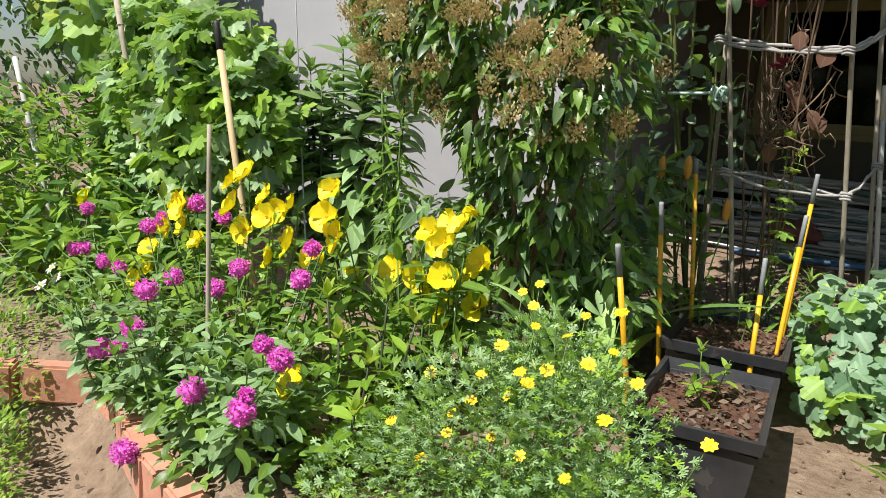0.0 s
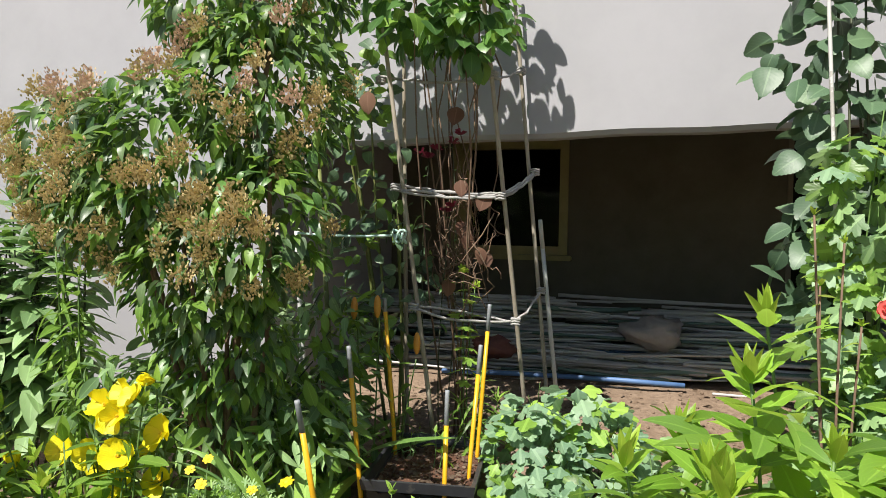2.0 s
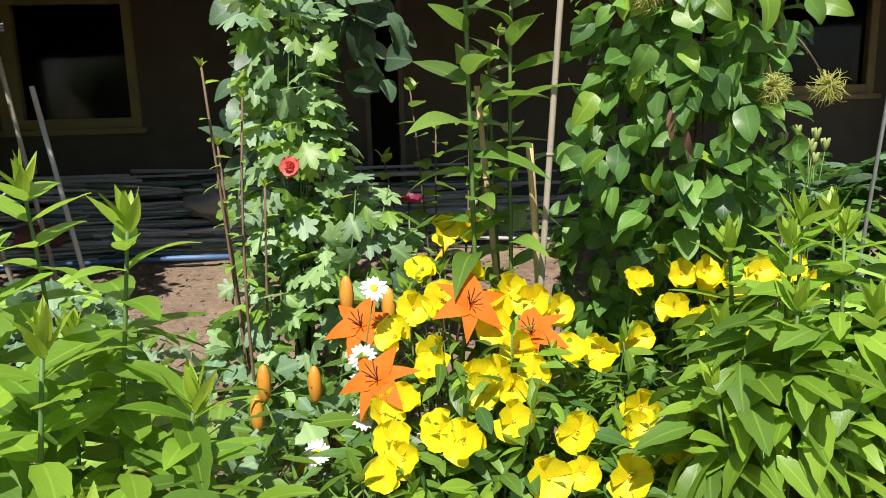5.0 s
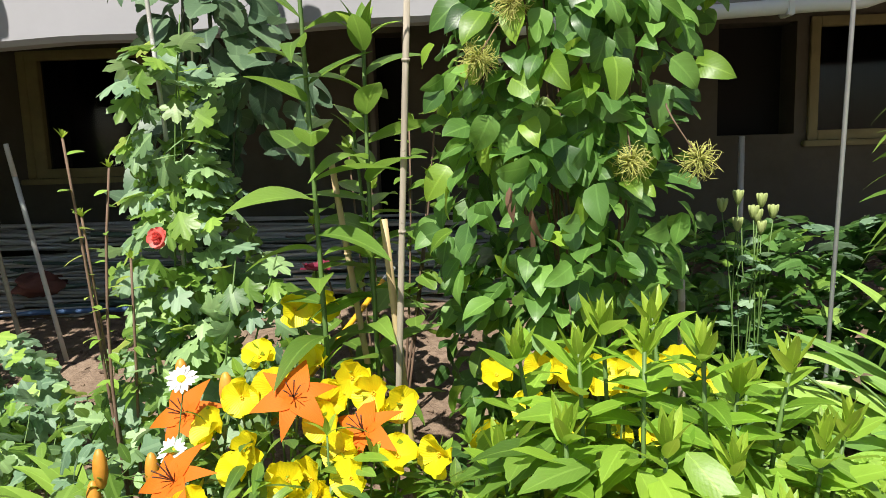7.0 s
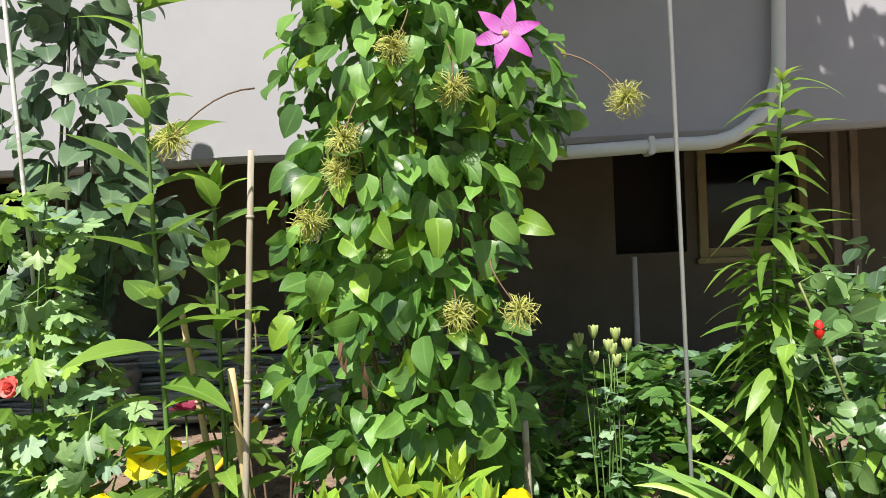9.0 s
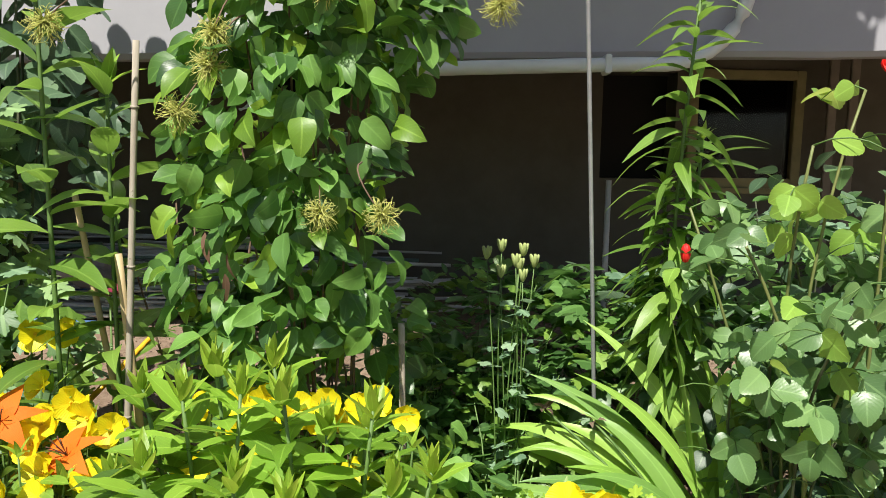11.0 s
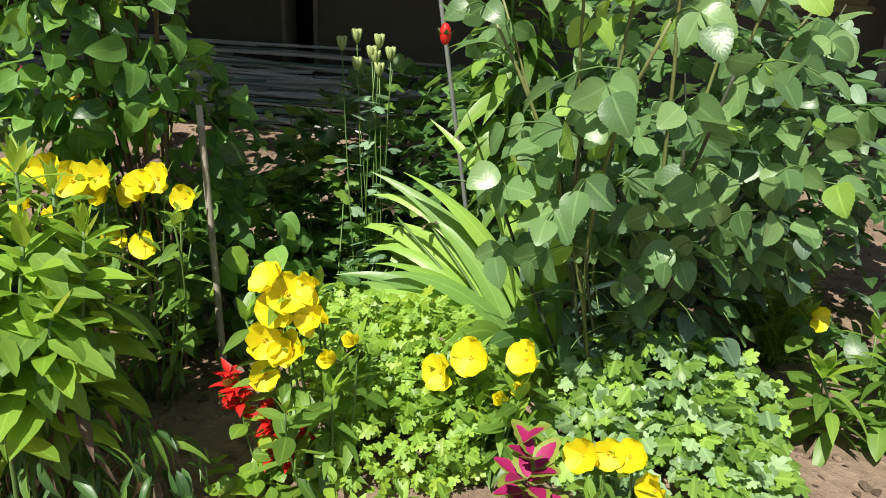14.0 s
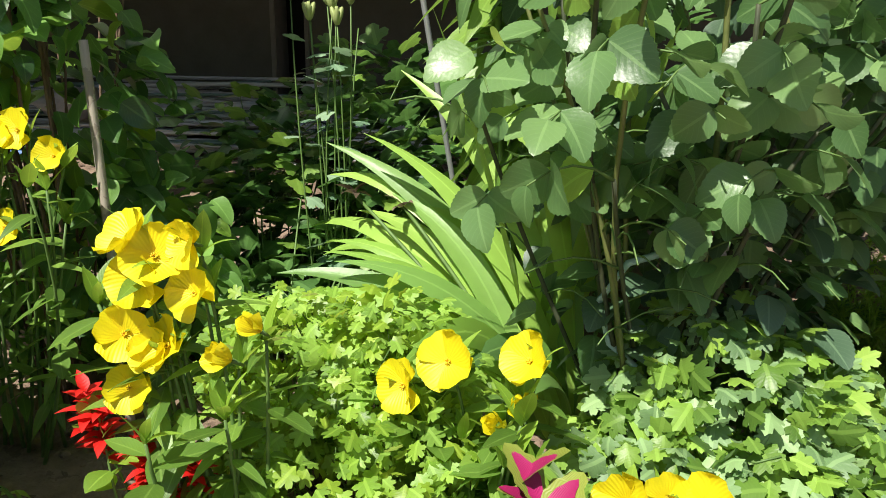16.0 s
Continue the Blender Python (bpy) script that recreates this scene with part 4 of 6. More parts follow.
rod("twig_stake", (-2.99, 1.90, 1.31), (-2.74, 1.90, 0.43), 0.014, BAMBOO, "crooked brown branch used as a stake", "stake", "", True, None, 0, 5)
rod("cane_stake", (-1.55, 1.30, 0.86), (-1.55, 1.30, 0.50), 0.0075, BAMBOO, "grey cane standing among magenta flowers", "stake")
rod("cane_stake", (-3.6, 1.75, 1.05), (-3.45, 1.75, 0.65), 0.014, PALE, "pale stake among tall leaves", "stake")
rod("cane_stake", (-2.36, 2.3, 1.9), (-2.05, 2.15, 0.4), 0.004, WIRE, "thin wire rod beside a leafy bush", "stake")
rod("support_rod", (0.74, 2.46, 2.1), (0.82, 2.46, 0.66), 0.0055, PALE, "pale rod tied to a climbing rose", "stake", "", True, None, 0, 0, 0.006)
rod("support_cane", (1.48, 1.98, 1.39), (1.43, 2.00, 0.60), 0.008, BAMBOO, "grey cane supporting a tall lily", "stake", "", True, None, 0, 4)
rod("support_cane", (1.41, 2.02, 0.94), (1.435, 2.04, 0.56), 0.010, TAN, "pale tan cane beside a tall lily", "stake", "", True, None, 0, 2)
rod("support_cane", (1.30, 2.06, 1.07), (1.335, 2.10, 0.74), 0.008, TAN, "short tan cane behind a lily", "stake", "", True, None, 0, 2)
rod("white_stake", (2.03, 2.05, 0.79), (2.04, 2.05, 0.30), 0.009, BAMBOO, "weathered pale stake half hidden in clematis leaves", "stake")
rod("wire_rod", (2.385, 2.06, 2.1), (2.546, 2.46, 0.67), 0.0062, WIRE, "tall grey metal rod among iris leaves", "stake")
rod("cane_stake", (-0.20, 3.36, 1.14), (-0.12, 3.45, 0.33), 0.010, PALE, "pale thin stake with a broad taped top", "stake", "", True, PALE, 0.13)
rod("cane_stake", (-1.08, 2.69, 2.2), (-0.98, 2.75, 0.66), 0.0055, WIRE, "thin metal rod beside the shrub", "stake")
rod("cane_stake", (-1.19, 2.80, 1.06), (-1.13, 2.80, 0.61), 0.008, BAMBOO, "grey cane behind the shrub", "stake")
rod("cane_stake", (-1.15, 2.90, 1.08), (-1.12, 2.90, 0.65), 0.014, PALE, "weathered white stake behind the shrub", "stake")
rod("cane_stake", (-1.03, 2.85, 1.32), (-0.93, 2.75, 0.66), 0.011, STEMR, "green cane stem tied upright", "stake")


def trellis():
    base = np.array(on_ground(-0.35, 2.95))
    t = thing("trellis", base, "rough trellis of grey canes tied with rope", "trellis")
    for a, b in (((-0.75, 2.67, 2.2), (-0.50, 2.80, 0.25)), ((-0.325, 2.54, 2.2), (-0.185, 3.08, 0.22)), ((-0.30, 3.09, 2.2), (-0.115, 3.21, 0.22)), ((-0.72, 2.95, 2.2), (-0.68, 3.0, 0.22))):
        part("upright", [tube(bend(np.array(a) - base, np.array(b) - base, 0, U(-0.008, 0.008), 8), 0.0078, 0.009, 8)], [BAMBOO], t)
    ties = [((-0.71, 2.70, 1.64), (-0.28, 2.70, 1.64), (-0.25, 3.10, 1.74), 1), ((-0.65, 2.72, 1.24), (-0.26, 2.78, 1.21), (-0.19, 3.13, 1.33), 4), ((-0.58, 2.75, 0.79), (-0.21, 2.87, 0.74), (-0.16, 3.17, 0.84), 2)]
    for a, b, c, k in ties:
        for j in range(k):
            o = rng.normal(0, 0.007, 3)
            part("rope", [tube(bend(np.array(a) - base + o, np.array(b) - base - o, U(-0.03, 0.012), U(-0.02, 0.02), 10, 0.003), 0.0055, 0.0055, 6)], [ROPE], t)
            part("rope", [tube(bend(np.array(b) - base - o, np.array(c) - base + o * 0.5, U(-0.02, 0.0), U(-0.01, 0.01), 8, 0.003), 0.005, 0.005, 6)], [ROPE], t)
        for q in (a, b, c):
            q = np.array(q) - base
            loops = [tube([q + np.array((0.017 * math.cos(s), 0.017 * math.sin(s), z + 0.002 * math.sin(3 * s))) for s in np.linspace(0, 6.3, 12)], 0.0045, 0.0045, 5) for z in (-0.01, 0.0, 0.009)]
            part("knot", loops, [ROPE], t)
    part("cord", [tube(bend(np.array((-1.07, 2.75, 1.06)) - base, np.array((-0.63, 2.72, 1.06)) - base, -0.008, 0, 8), 0.0055, 0.0055, 6)], [CORD], t, "mint green cord")
    q = np.array((-0.63, 2.71, 1.055)) - base
    part("knot", [tube([q + np.array((0.022 * math.cos(s) * (1 + 0.3 * math.sin(5 * s)), 0.02 * math.sin(s), 0.025 * math.sin(2.3 * s))) for s in np.linspace(0, 14, 40)], 0.005, 0.005, 5)], [CORD], t, "mint green cord knot")


trellis()


# ---- pots ----
def planter(x, y, z, w, d, h, yaw, label):
    p = thing("planter", (x, y, z), label, "plant pot", "black planters")
    p.rotation_euler = (0, 0, radians(yaw))

    def ring(grow, z0, z1, t, g1=None):
        g1 = grow if g1 is None else g1
        v = []
        for g, zz in ((grow, z0), (g1, z1)):
            for s in (0, t):
                v += [(-w / 2 * g + s, -d / 2 * g + s, zz), (w / 2 * g - s, -d / 2 * g + s, zz), (w / 2 * g - s, d / 2 * g - s, zz), (-w / 2 * g + s, d / 2 * g - s, zz)]
        f = []
        for k in range(4):
            n = (k + 1) % 4
            f += [(k, n, 8 + n, 8 + k), (4 + n, 4 + k, 12 + k, 12 + n), (8 + k, 8 + n, 12 + n, 12 + k), (4 + k, 4 + n, n, k)]
        v = np.array(v)
        return v, f, v[:, :2].copy()
    b = part("body", [ring(0.82, 0.0, h * 0.86, 0.008, 0.95)], [BLACKPOT], p)
    r = part("rim", [ring(1.0, h * 0.84, h, 0.014, 1.03)], [BLACKPOT], p, "thick black plastic rim")
    for o in (b, r):
        o.data.polygons.foreach_set("use_smooth", [False] * len(o.data.polygons))
    n = 22
    v = np.array([((i / n - 0.5) * w * 0.96, (j / n - 0.5) * d * 0.96, h * 0.80 + 0.012 * noise.noise((i * 0.5, j * 0.5, x)) + U(-0.003, 0.003)) for j in range(n + 1) for i in range(n + 1)])
    f = [(j * (n + 1) + i, j * (n + 1) + i + 1, (j + 1) * (n + 1) + i + 1, (j + 1) * (n + 1) + i) for j in range(n) for i in range(n)]
    part("mulch", [(v, f, v[:, :2].copy())], [MULCH], p, "reddish brown bark mulch")
    chips = [moved(blade(0.25, oval, 2, 0.1, 0.1), aim((U(-w, w) * 0.43, U(-d, d) * 0.43, h * 0.81 + U(0, 0.012)), U(0, 360), U(-25, 25), U(0.012, 0.034), U(-60, 60))) for _ in range(420)]
    part("bark_litter", chips, [G_LITTER], p, "loose bark chips", "stuff")
    return p


planter(-0.34, 1.94, 0.06, 0.31, 0.50, 0.20, 8, "square black plastic planter with mulch and a seedling")
planter(-0.43, 2.52, 0.09, 0.35, 0.56, 0.21, 8, "square black plastic planter with mulch and yellow stakes")
stem_plant("seedling", (-0.36, 1.98, 0.215), "young leafy seedling in mulch", "plant", [(-0.38, 1.98, 0.36), (-0.32, 2.02, 0.31), (-0.37, 1.90, 0.29)], L_BROAD, [G_FRESH, G_LIME], 0.06, 5, 40, STEM, 0.0025, 0.4, 0.8, 4)
stem_plant("seedling", (-0.42, 2.52, 0.255), "young leafy seedling in mulch", "plant", [(-0.43, 2.56, 0.37), (-0.40, 2.55, 0.35)], L_BROAD, [G_FRESH, G_LIME], 0.06, 3, 40, STEM, 0.0025, 0.4, 0.8, 3)
stem_plant("seedling", (-0.53, 2.58, 0.255), "small green seedling with tiny yellow buds in mulch", "plant", [(-0.58, 2.62, 0.34), (-0.54, 2.63, 0.33), (-0.52, 2.66, 0.35)], [L_FINE[0]], [G_GREY, G_TIP], 0.04, 8, 40, STEM, 0.002, 0.2, 0.7, 3)

# blue-green columbine foliage
cloud_plant("columbine", on_ground(0.02, 2.7), "mound of blue-green lobed columbine leaves", "plant", [(-0.09, 2.62, 0.32, 0.16, 0.17, 0.19), (0.04, 2.75, 0.36, 0.18, 0.17, 0.17), (0.14, 2.7, 0.27, 0.16, 0.15, 0.17), (-0.06, 2.42, 0.2, 0.12, 0.1, 0.12)], 560, L_COLUMB, [G_BLUE, G_LIME], 0.066, 260, (-55, 10), 0.6, 14, STEM, 0.002, (0.8, 0.2), sunny=True)

# tall shrub with dried tan flower clusters
_vib = [(-1.16, 2.05, 1.30, 0.38, 0.24, 0.26), (-0.86, 2.10, 1.48, 0.27, 0.22, 0.28), (-1.30, 2.0, 1.16, 0.27, 0.2, 0.2), (-0.80, 2.0, 1.08, 0.20, 0.18, 0.22), (-1.02, 2.02, 0.95, 0.26, 0.18, 0.22), (-0.95, 2.15, 1.85, 0.38, 0.22, 0.25), (-0.98, 2.1, 0.72, 0.22, 0.15, 0.2), (-1.50, 2.04, 1.32, 0.20, 0.17, 0.2)]
vib = cloud_plant("flowering_shrub", on_ground(-1.0, 2.15), "tall shrub with dried tan flower clusters against the wall", "shrub", _vib, 5000, L_SHRUB, [G_SHRUB, G_DEEP, G_MID], 0.068, 200, (-70, 10), 0.5, 7, BROWN, 0.012, (0.35, 0.15, 0.5))
_b = np.array(on_ground(-1.0, 2.15))
for p, d in shell([np.array(e) for e in _vib[:5] + _vib[7:]], 215, 0.93):
    if d[1] > 0.25 or p[2] < 0.9:
        continue
    q = p - _b + d * 0.015
    fl, slot = [], (1 if (p[2] > 1.4 and U(0, 1) < 0.4) else 0)
    for _ in range(130):
        o = rng.normal(0, 1, 3) * (0.016, 0.015, 0.019)
        fl.append(moved(_floret[0], aim_vec(q + o, (o[0] * 20, o[1] * 20 - 0.4, abs(o[2]) * 30 + 0.3), U(0.008, 0.014), U(0, 180)), slot))
    part("panicle", fl, [P_TANFL, P_PALEFL], vib, "dried tan flower panicle", "stuff")

# dark low foliage under the shrub
cloud_plant("peony", on_ground(-1.25, 2.45), "dark green leafy plant under the shrub", "plant", [(-1.3, 2.42, 0.45, 0.32, 0.22, 0.22), (-1.0, 2.5, 0.45, 0.28, 0.22, 0.25), (-0.9, 2.62, 0.6, 0.2, 0.18, 0.3), (-1.2, 2.5, 0.25, 0.4, 0.25, 0.2), (-1.1, 2.2, 0.5, 0.3, 0.16, 0.16), (-0.8, 2.25, 0.42, 0.2, 0.15, 0.18), (-1.45, 2.2, 0.45, 0.2, 0.15, 0.2)], 2300, L_LANCE + L_BROAD[:1], [G_MID, G_SHRUB, G_GREY], 0.09, 120, (-40, 25), 0.5, 10, None, 0.005, (0.4, 0.2, 0.4), sunny=True)
cloud_plant("climbing_rose", on_ground(-0.75, 3.0), "climbing rose leaves on canes behind the trellis", "shrub", [(-0.82, 2.82, 1.35, 0.17, 0.12, 0.4), (-0.75, 2.9, 0.9, 0.2, 0.14, 0.35), (-0.92, 2.85, 1.75, 0.18, 0.14, 0.3)], 360, L_ROSE, [G_ROSED, G_MID], 0.06, 200, (-40, 20), 0.4, 6, STEMR, 0.008, (0.7, 0.3), sunny=True)
vine = cloud_plant("vine", on_ground(-0.45, 3.02), "broad-leaved vine hanging from the top of the trellis", "vine", [(-0.50, 2.62, 1.90, 0.27, 0.17, 0.2), (-0.35, 2.62, 1.80, 0.18, 0.15, 0.13), (-0.72, 2.75, 2.25, 0.28, 0.16, 0.2)], 460, L_ROUND + L_CLEM, [G_MID, G_CLEM, G_DEEP], 0.08, 220, (-60, 0), 0.3, 6, BROWN, 0.005, (0.25, 0.1, 0.65))
_vb = np.array(on_ground(-0.45, 3.02))
# leaves above the visible vine, added to cast its shadow on the wall
fill(vine, on_ground(-0.45, 3.02), [(-0.52, 2.75, 2.32, 0.3, 0.2, 0.26)], 150, L_ROUND + L_CLEM, [G_MID, G_CLEM], 0.09, (-60, 0))
for _ in range(46):
    c = np.array((-0.42, 2.85, 1.02)) - _vb
    a = c + rng.normal(0, 1, 3) * (0.07, 0.05, 0.16)
    b = c + rng.normal(0, 1, 3) * (0.07, 0.05, 0.16)
    part("tendril", [tube(bend(a, b, U(-0.08, 0.08), U(-0.08, 0.08), 7, 0.008), 0.0028, 0.0018, 4)], [BROWN], vine)
for _ in range(9):
    a = np.array((U(-0.55, -0.28), U(2.82, 2.95), 1.95)) - _vb
    b = np.array((U(-0.52, -0.3), U(2.82, 2.9), U(0.75, 1.2))) - _vb
    part("tendril", [tube(bend(a, b, 0, U(-0.05, 0.05), 8, 0.012), 0.0035, 0.002, 5)], [BROWN], vine)
leaves(vine, "dry_leaf", L_ROUND, [G_DRY], [(aim(np.array((-0.37 + U(-0.09, 0.09), 2.80 + U(-0.04, 0.05), z)) - _vb, U(200, 340), U(-85, -50), U(0.06, 0.085), U(-40, 40)), 0) for z in (1.25, 1.22, 1.27, 1.12, 1.08, 1.02, 1.0, 1.55, 0.9)] + [(aim(np.array((-0.76, 2.7, 1.6)) - _vb, 260, -80, 0.09), 0)], 60)
pen = stem_plant("red_snapdragon", on_ground(-0.55, 2.95), "spike of dusky red flowers behind the trellis", "flower", [(-0.56, 2.86, 1.40), (-0.48, 2.88, 1.45), (-0.46, 2.84, 1.17)], L_LANCE, [G_DEEP], 0.05, 9, 30, STEMD, 0.003, 0.5)
for p in local([(-0.60, 2.85, 1.38), (-0.56, 2.84, 1.36), (-0.53, 2.84, 1.39), (-0.47, 2.86, 1.42), (-0.44, 2.86, 1.45), (-0.46, 2.82, 1.17), (-0.48, 2.82, 1.15)], on_ground(-0.55, 2.95)):
    part("flower", [moved(L_PETAL[k % 3], aim(p, k * 72 + U(-20, 20), U(0, 50), 0.03)) for k in range(5)], [P_BURG], pen)


# ---- strap-leaved plants ----
def iris(base, n, length, width, lean, mats, label, limit=60, spread=0.09, fan=180.0, name="iris", pitch=(55, 88)):
    g = on_ground(*base)
    h = thing(name, g, label, "plant", "strap-leaved plants")
    poses, kinds = [], [blade(width / length, strap, 12, 0.22, d) for d in (0.25, 0.5, 0.75, 1.0)]
    for i in range(n):
        a = U(0, 360)
        p = np.array((spread * U(0, 1) * math.cos(radians(a)), spread * U(0, 1) * math.sin(radians(a)), 0.0))
        poses.append((aim(p, lean + U(-fan, fan) * 0.5, U(*pitch), length * U(0.65, 1.1), U(-30, 30)), int(rng.integers(len(mats)))))
    leaves(h, "leaf", kinds, mats, poses, limit)
    return h


iris((-0.70, 2.12), 12, 0.42, 0.030, 130, [G_IRIS, G_IRISD], "broad ribbed strap leaves beside the black planters", 60, 0.10, 200, "strap_lily", (42, 82))
iris((-0.85, 2.55), 18, 0.62, 0.035, 90, [G_IRISD], "dark upright iris blades in the shade", 60, 0.12, 360)


def arching_blade(length, half, az, rise, curl, face, twist=0.0):
    """A long iris blade: it leaves the base at the angle rise and curls over towards az; face 0 shows its flat side across its plane, 90 lies flat."""
    n, v, uv, f = 16, [], [], []
    out = np.array((math.cos(radians(az)), math.sin(radians(az)), 0.0))
    across, up, p = np.array((-out[1], out[0], 0.0)), np.array((0.0, 0.0, 1.0)), np.zeros(3)
    for i in range(n + 1):
        t = i / n
        th = radians(rise - curl * t ** 1.6)
        d = out * math.cos(th) + up * math.sin(th)
        fl = radians(face + twist * t)
        side = (up * math.cos(th) - out * math.sin(th)) * math.cos(fl) + across * math.sin(fl)
        lift = np.cross(side, d)
        w = half * (0.62 + 0.5 * math.sin(math.pi * min(1.0, t * 0.95))) * min(1.0, (1 - t) * 3.2 + 0.01) ** 0.75
        for k, e in ((-1, 0.0), (-0.5, 0.10), (0, 0.16), (0.5, 0.10), (1, 0.0)):
            v.append(p + side * w * k + lift * w * e)
            uv.append((0.5 + 0.5 * k, t))
        p = p + d * length / n
    for i in range(n):
        for k in range(4):
            a = 5 * i + k
            f.append((a, a + 1, a + 6, a + 5))
    return np.array(v), f, np.array(uv)


def arching_iris(base, blades, length, half, lean, label, mats):
    """A fan of arching blades, most of them towards lean."""
    g = on_ground(*base)
    h = thing("iris", g, label, "plant", "strap-leaved plants")
    for i in range(blades):
        u = i / (blades - 1)
        if u < 0.62:
            az, rise, curl = lean + U(-26, 26), U(32, 76), U(40, 92)
        elif u < 0.84:
            az, rise, curl = U(0, 360), U(72, 88), U(10, 40)
        else:
            az, rise, curl = lean + 75 + U(-40, 40), U(50, 75), U(90, 135)
        m = np.eye(4)
        m[:3, 3] = (U(-0.05, 0.05), U(-0.05, 0.05), 0.0)
        L = length * U(0.72, 1.05) * (0.72 if u >= 0.84 else 1.0)
        part("leaf", [moved(arching_blade(L, half * U(0.8, 1.15), az, rise, curl, U(-58, -8), U(-30, 10)), m)], [mats[i % len(mats)]], h)
    return h


ir = arching_iris((2.83, 2.18), 30, 0.76, 0.0235, 173, "large iris clump with arching bright green blades", [G_IRIS, G_IRIS, G_IRISD])
_ib = np.array(on_ground(2.83, 2.18))
for top in ((2.40, 2.33, 0.50), (2.52, 2.27, 0.49)):
    q = np.array(top) - _ib
    part("stalk", [tube(bend((0, 0, 0), q, 0.03, 0.02, 6), 0.005, 0.0035, 6)], [STEM], ir)
    part("spent_flower", [moved(blade(0.2, lance, 4, 0.4, 0.5), aim(q, k * 60, U(10, 80), 0.045, U(-50, 50))) for k in range(7)], [G_LITTER], ir, "shrivelled brown spent flower")

arching_iris((0.55, 2.28), 14, 0.42, 0.024, 190, "small iris with arching pale green blades", [G_LIME, G_IRIS])
arching_iris((-0.76, 2.05), 18, 0.52, 0.017, 200, "clump of green iris blades behind yellow flowers", [G_IRISD, G_IRIS])

# lily buds behind the planters
lb = stem_plant("lily", on_ground(-0.68, 2.62), "lily stems with closed orange buds", "flower", [(-0.75, 2.60, 0.76), (-0.66, 2.60, 0.77), (-0.55, 2.7, 0.6)], L_LANCE, [G_MID, G_FRESH], 0.10, 16, 60, STEM, 0.004, 0.25, 0.6)
for p in local([(-0.755, 2.59, 0.79), (-0.665, 2.59, 0.80), (-0.545, 2.69, 0.66)], on_ground(-0.68, 2.62)):
    part("bud", [sized(ball(8, 8), 0.014, 0.014, 0.042, p)], [BUDORANGE], lb, "closed orange bud")
stem_plant("lily", on_ground(-0.36, 2.80), "young lily with a whorl of narrow leaves", "plant", [(-0.40, 2.78, 0.42), (-0.33, 2.82, 0.5), (-0.28, 2.9, 0.42)], L_NARROW, [G_MID, G_LIME], 0.14, 18, 60, STEM, 0.004, 0.4, 0.6, 8)
stem_plant("nettle", on_ground(-0.42, 2.92), "light green leafy shoot climbing the trellis", "plant", [(-0.40, 2.80, 0.92), (-0.36, 2.82, 0.86)], L_MUM, [G_LIME, G_TIP], 0.06, 9, 30, STEM, 0.003, 0.5, 0.7, 4)

# left background
cloud_plant("chrysanthemum", on_ground(-2.75, 2.2), "tall chrysanthemum bush with lobed leaves", "shrub", [(-2.62, 2.1, 1.02, 0.40, 0.28, 0.30), (-2.45, 2.05, 0.78, 0.34, 0.26, 0.3), (-2.75, 2.05, 0.5, 0.42, 0.28, 0.3), (-3.0, 2.1, 0.85, 0.35, 0.24, 0.35), (-3.0, 2.15, 1.2, 0.3, 0.2, 0.2)], 2300, L_MUM, [G_MID, G_FRESH, G_GREY], 0.095, 260, (-68, 5), 0.5, 14, STEMD, 0.006, (0.5, 0.15, 0.35), sunny=True)
stem_plant("lily", on_ground(-2.1, 2.4), "clump of drooping lance-leaved lily stems by the wall", "plant", [(-2.36 + 0.032 * i + U(-0.05, 0.05), 2.32 + U(-0.14, 0.15), U(0.86, 1.16)) for i in range(20)], L_BROAD, [G_GREY, G_MID, G_FRESH], 0.165, 34, 200, STEMD, 0.005, 0.25, 0.45, 5, 0.6, (20, -50))
stem_plant("lily", on_ground(-1.64, 2.25), "tall lily stalk with drooping narrow pale leaves", "plant", [(-1.86, 2.3, 1.22), (-1.72, 2.2, 1.0), (-1.62, 2.2, 0.9)], L_NARROW + L_LANCE[1:], [G_MID, G_LIME], 0.13, 60, 160, STEM, 0.006, 0.12, 0.7, 4, 0.5, (15, -55))
cloud_plant("squash_vine", on_ground(-3.6, 2.6), "tall climbing plants with broad pale leaves", "vine", [(-3.55, 2.2, 1.3, 0.3, 0.25, 0.3), (-4.1, 2.4, 1.7, 0.45, 0.35, 0.5), (-4.2, 2.6, 2.3, 0.5, 0.3, 0.4)], 380, L_COLUMB + L_ROUND, [G_LIME, G_MID, G_BLUE], 0.14, 200, (-60, 5), 0.4, 12, STEMD, 0.008, (0.35, 0.4, 0.25))
cloud_plant("ivy", on_ground(-3.9, 2.75), "dense dark green climber in the shade", "vine", [(-3.9, 2.7, 0.8, 0.6, 0.35, 0.8), (-4.4, 2.6, 1.8, 0.6, 0.4, 0.9), (-4.0, 2.8, 1.7, 0.35, 0.3, 0.6), (-5.0, 2.2, 1.2, 0.7, 0.5, 1.2), (-4.2, 2.8, 2.7, 0.6, 0.3, 0.7), (-4.6, 1.7, 0.5, 0.6, 0.5, 0.6), (-5.6, 1.6, 1.0, 0.6, 0.6, 1.2)], 8500, L_SHRUB + L_BROAD, [G_DEEP, G_SHRUB, G_MID], 0.075, 60, (-50, 20), 0.5, 14, STEMD, 0.01, (0.5, 0.3, 0.2))
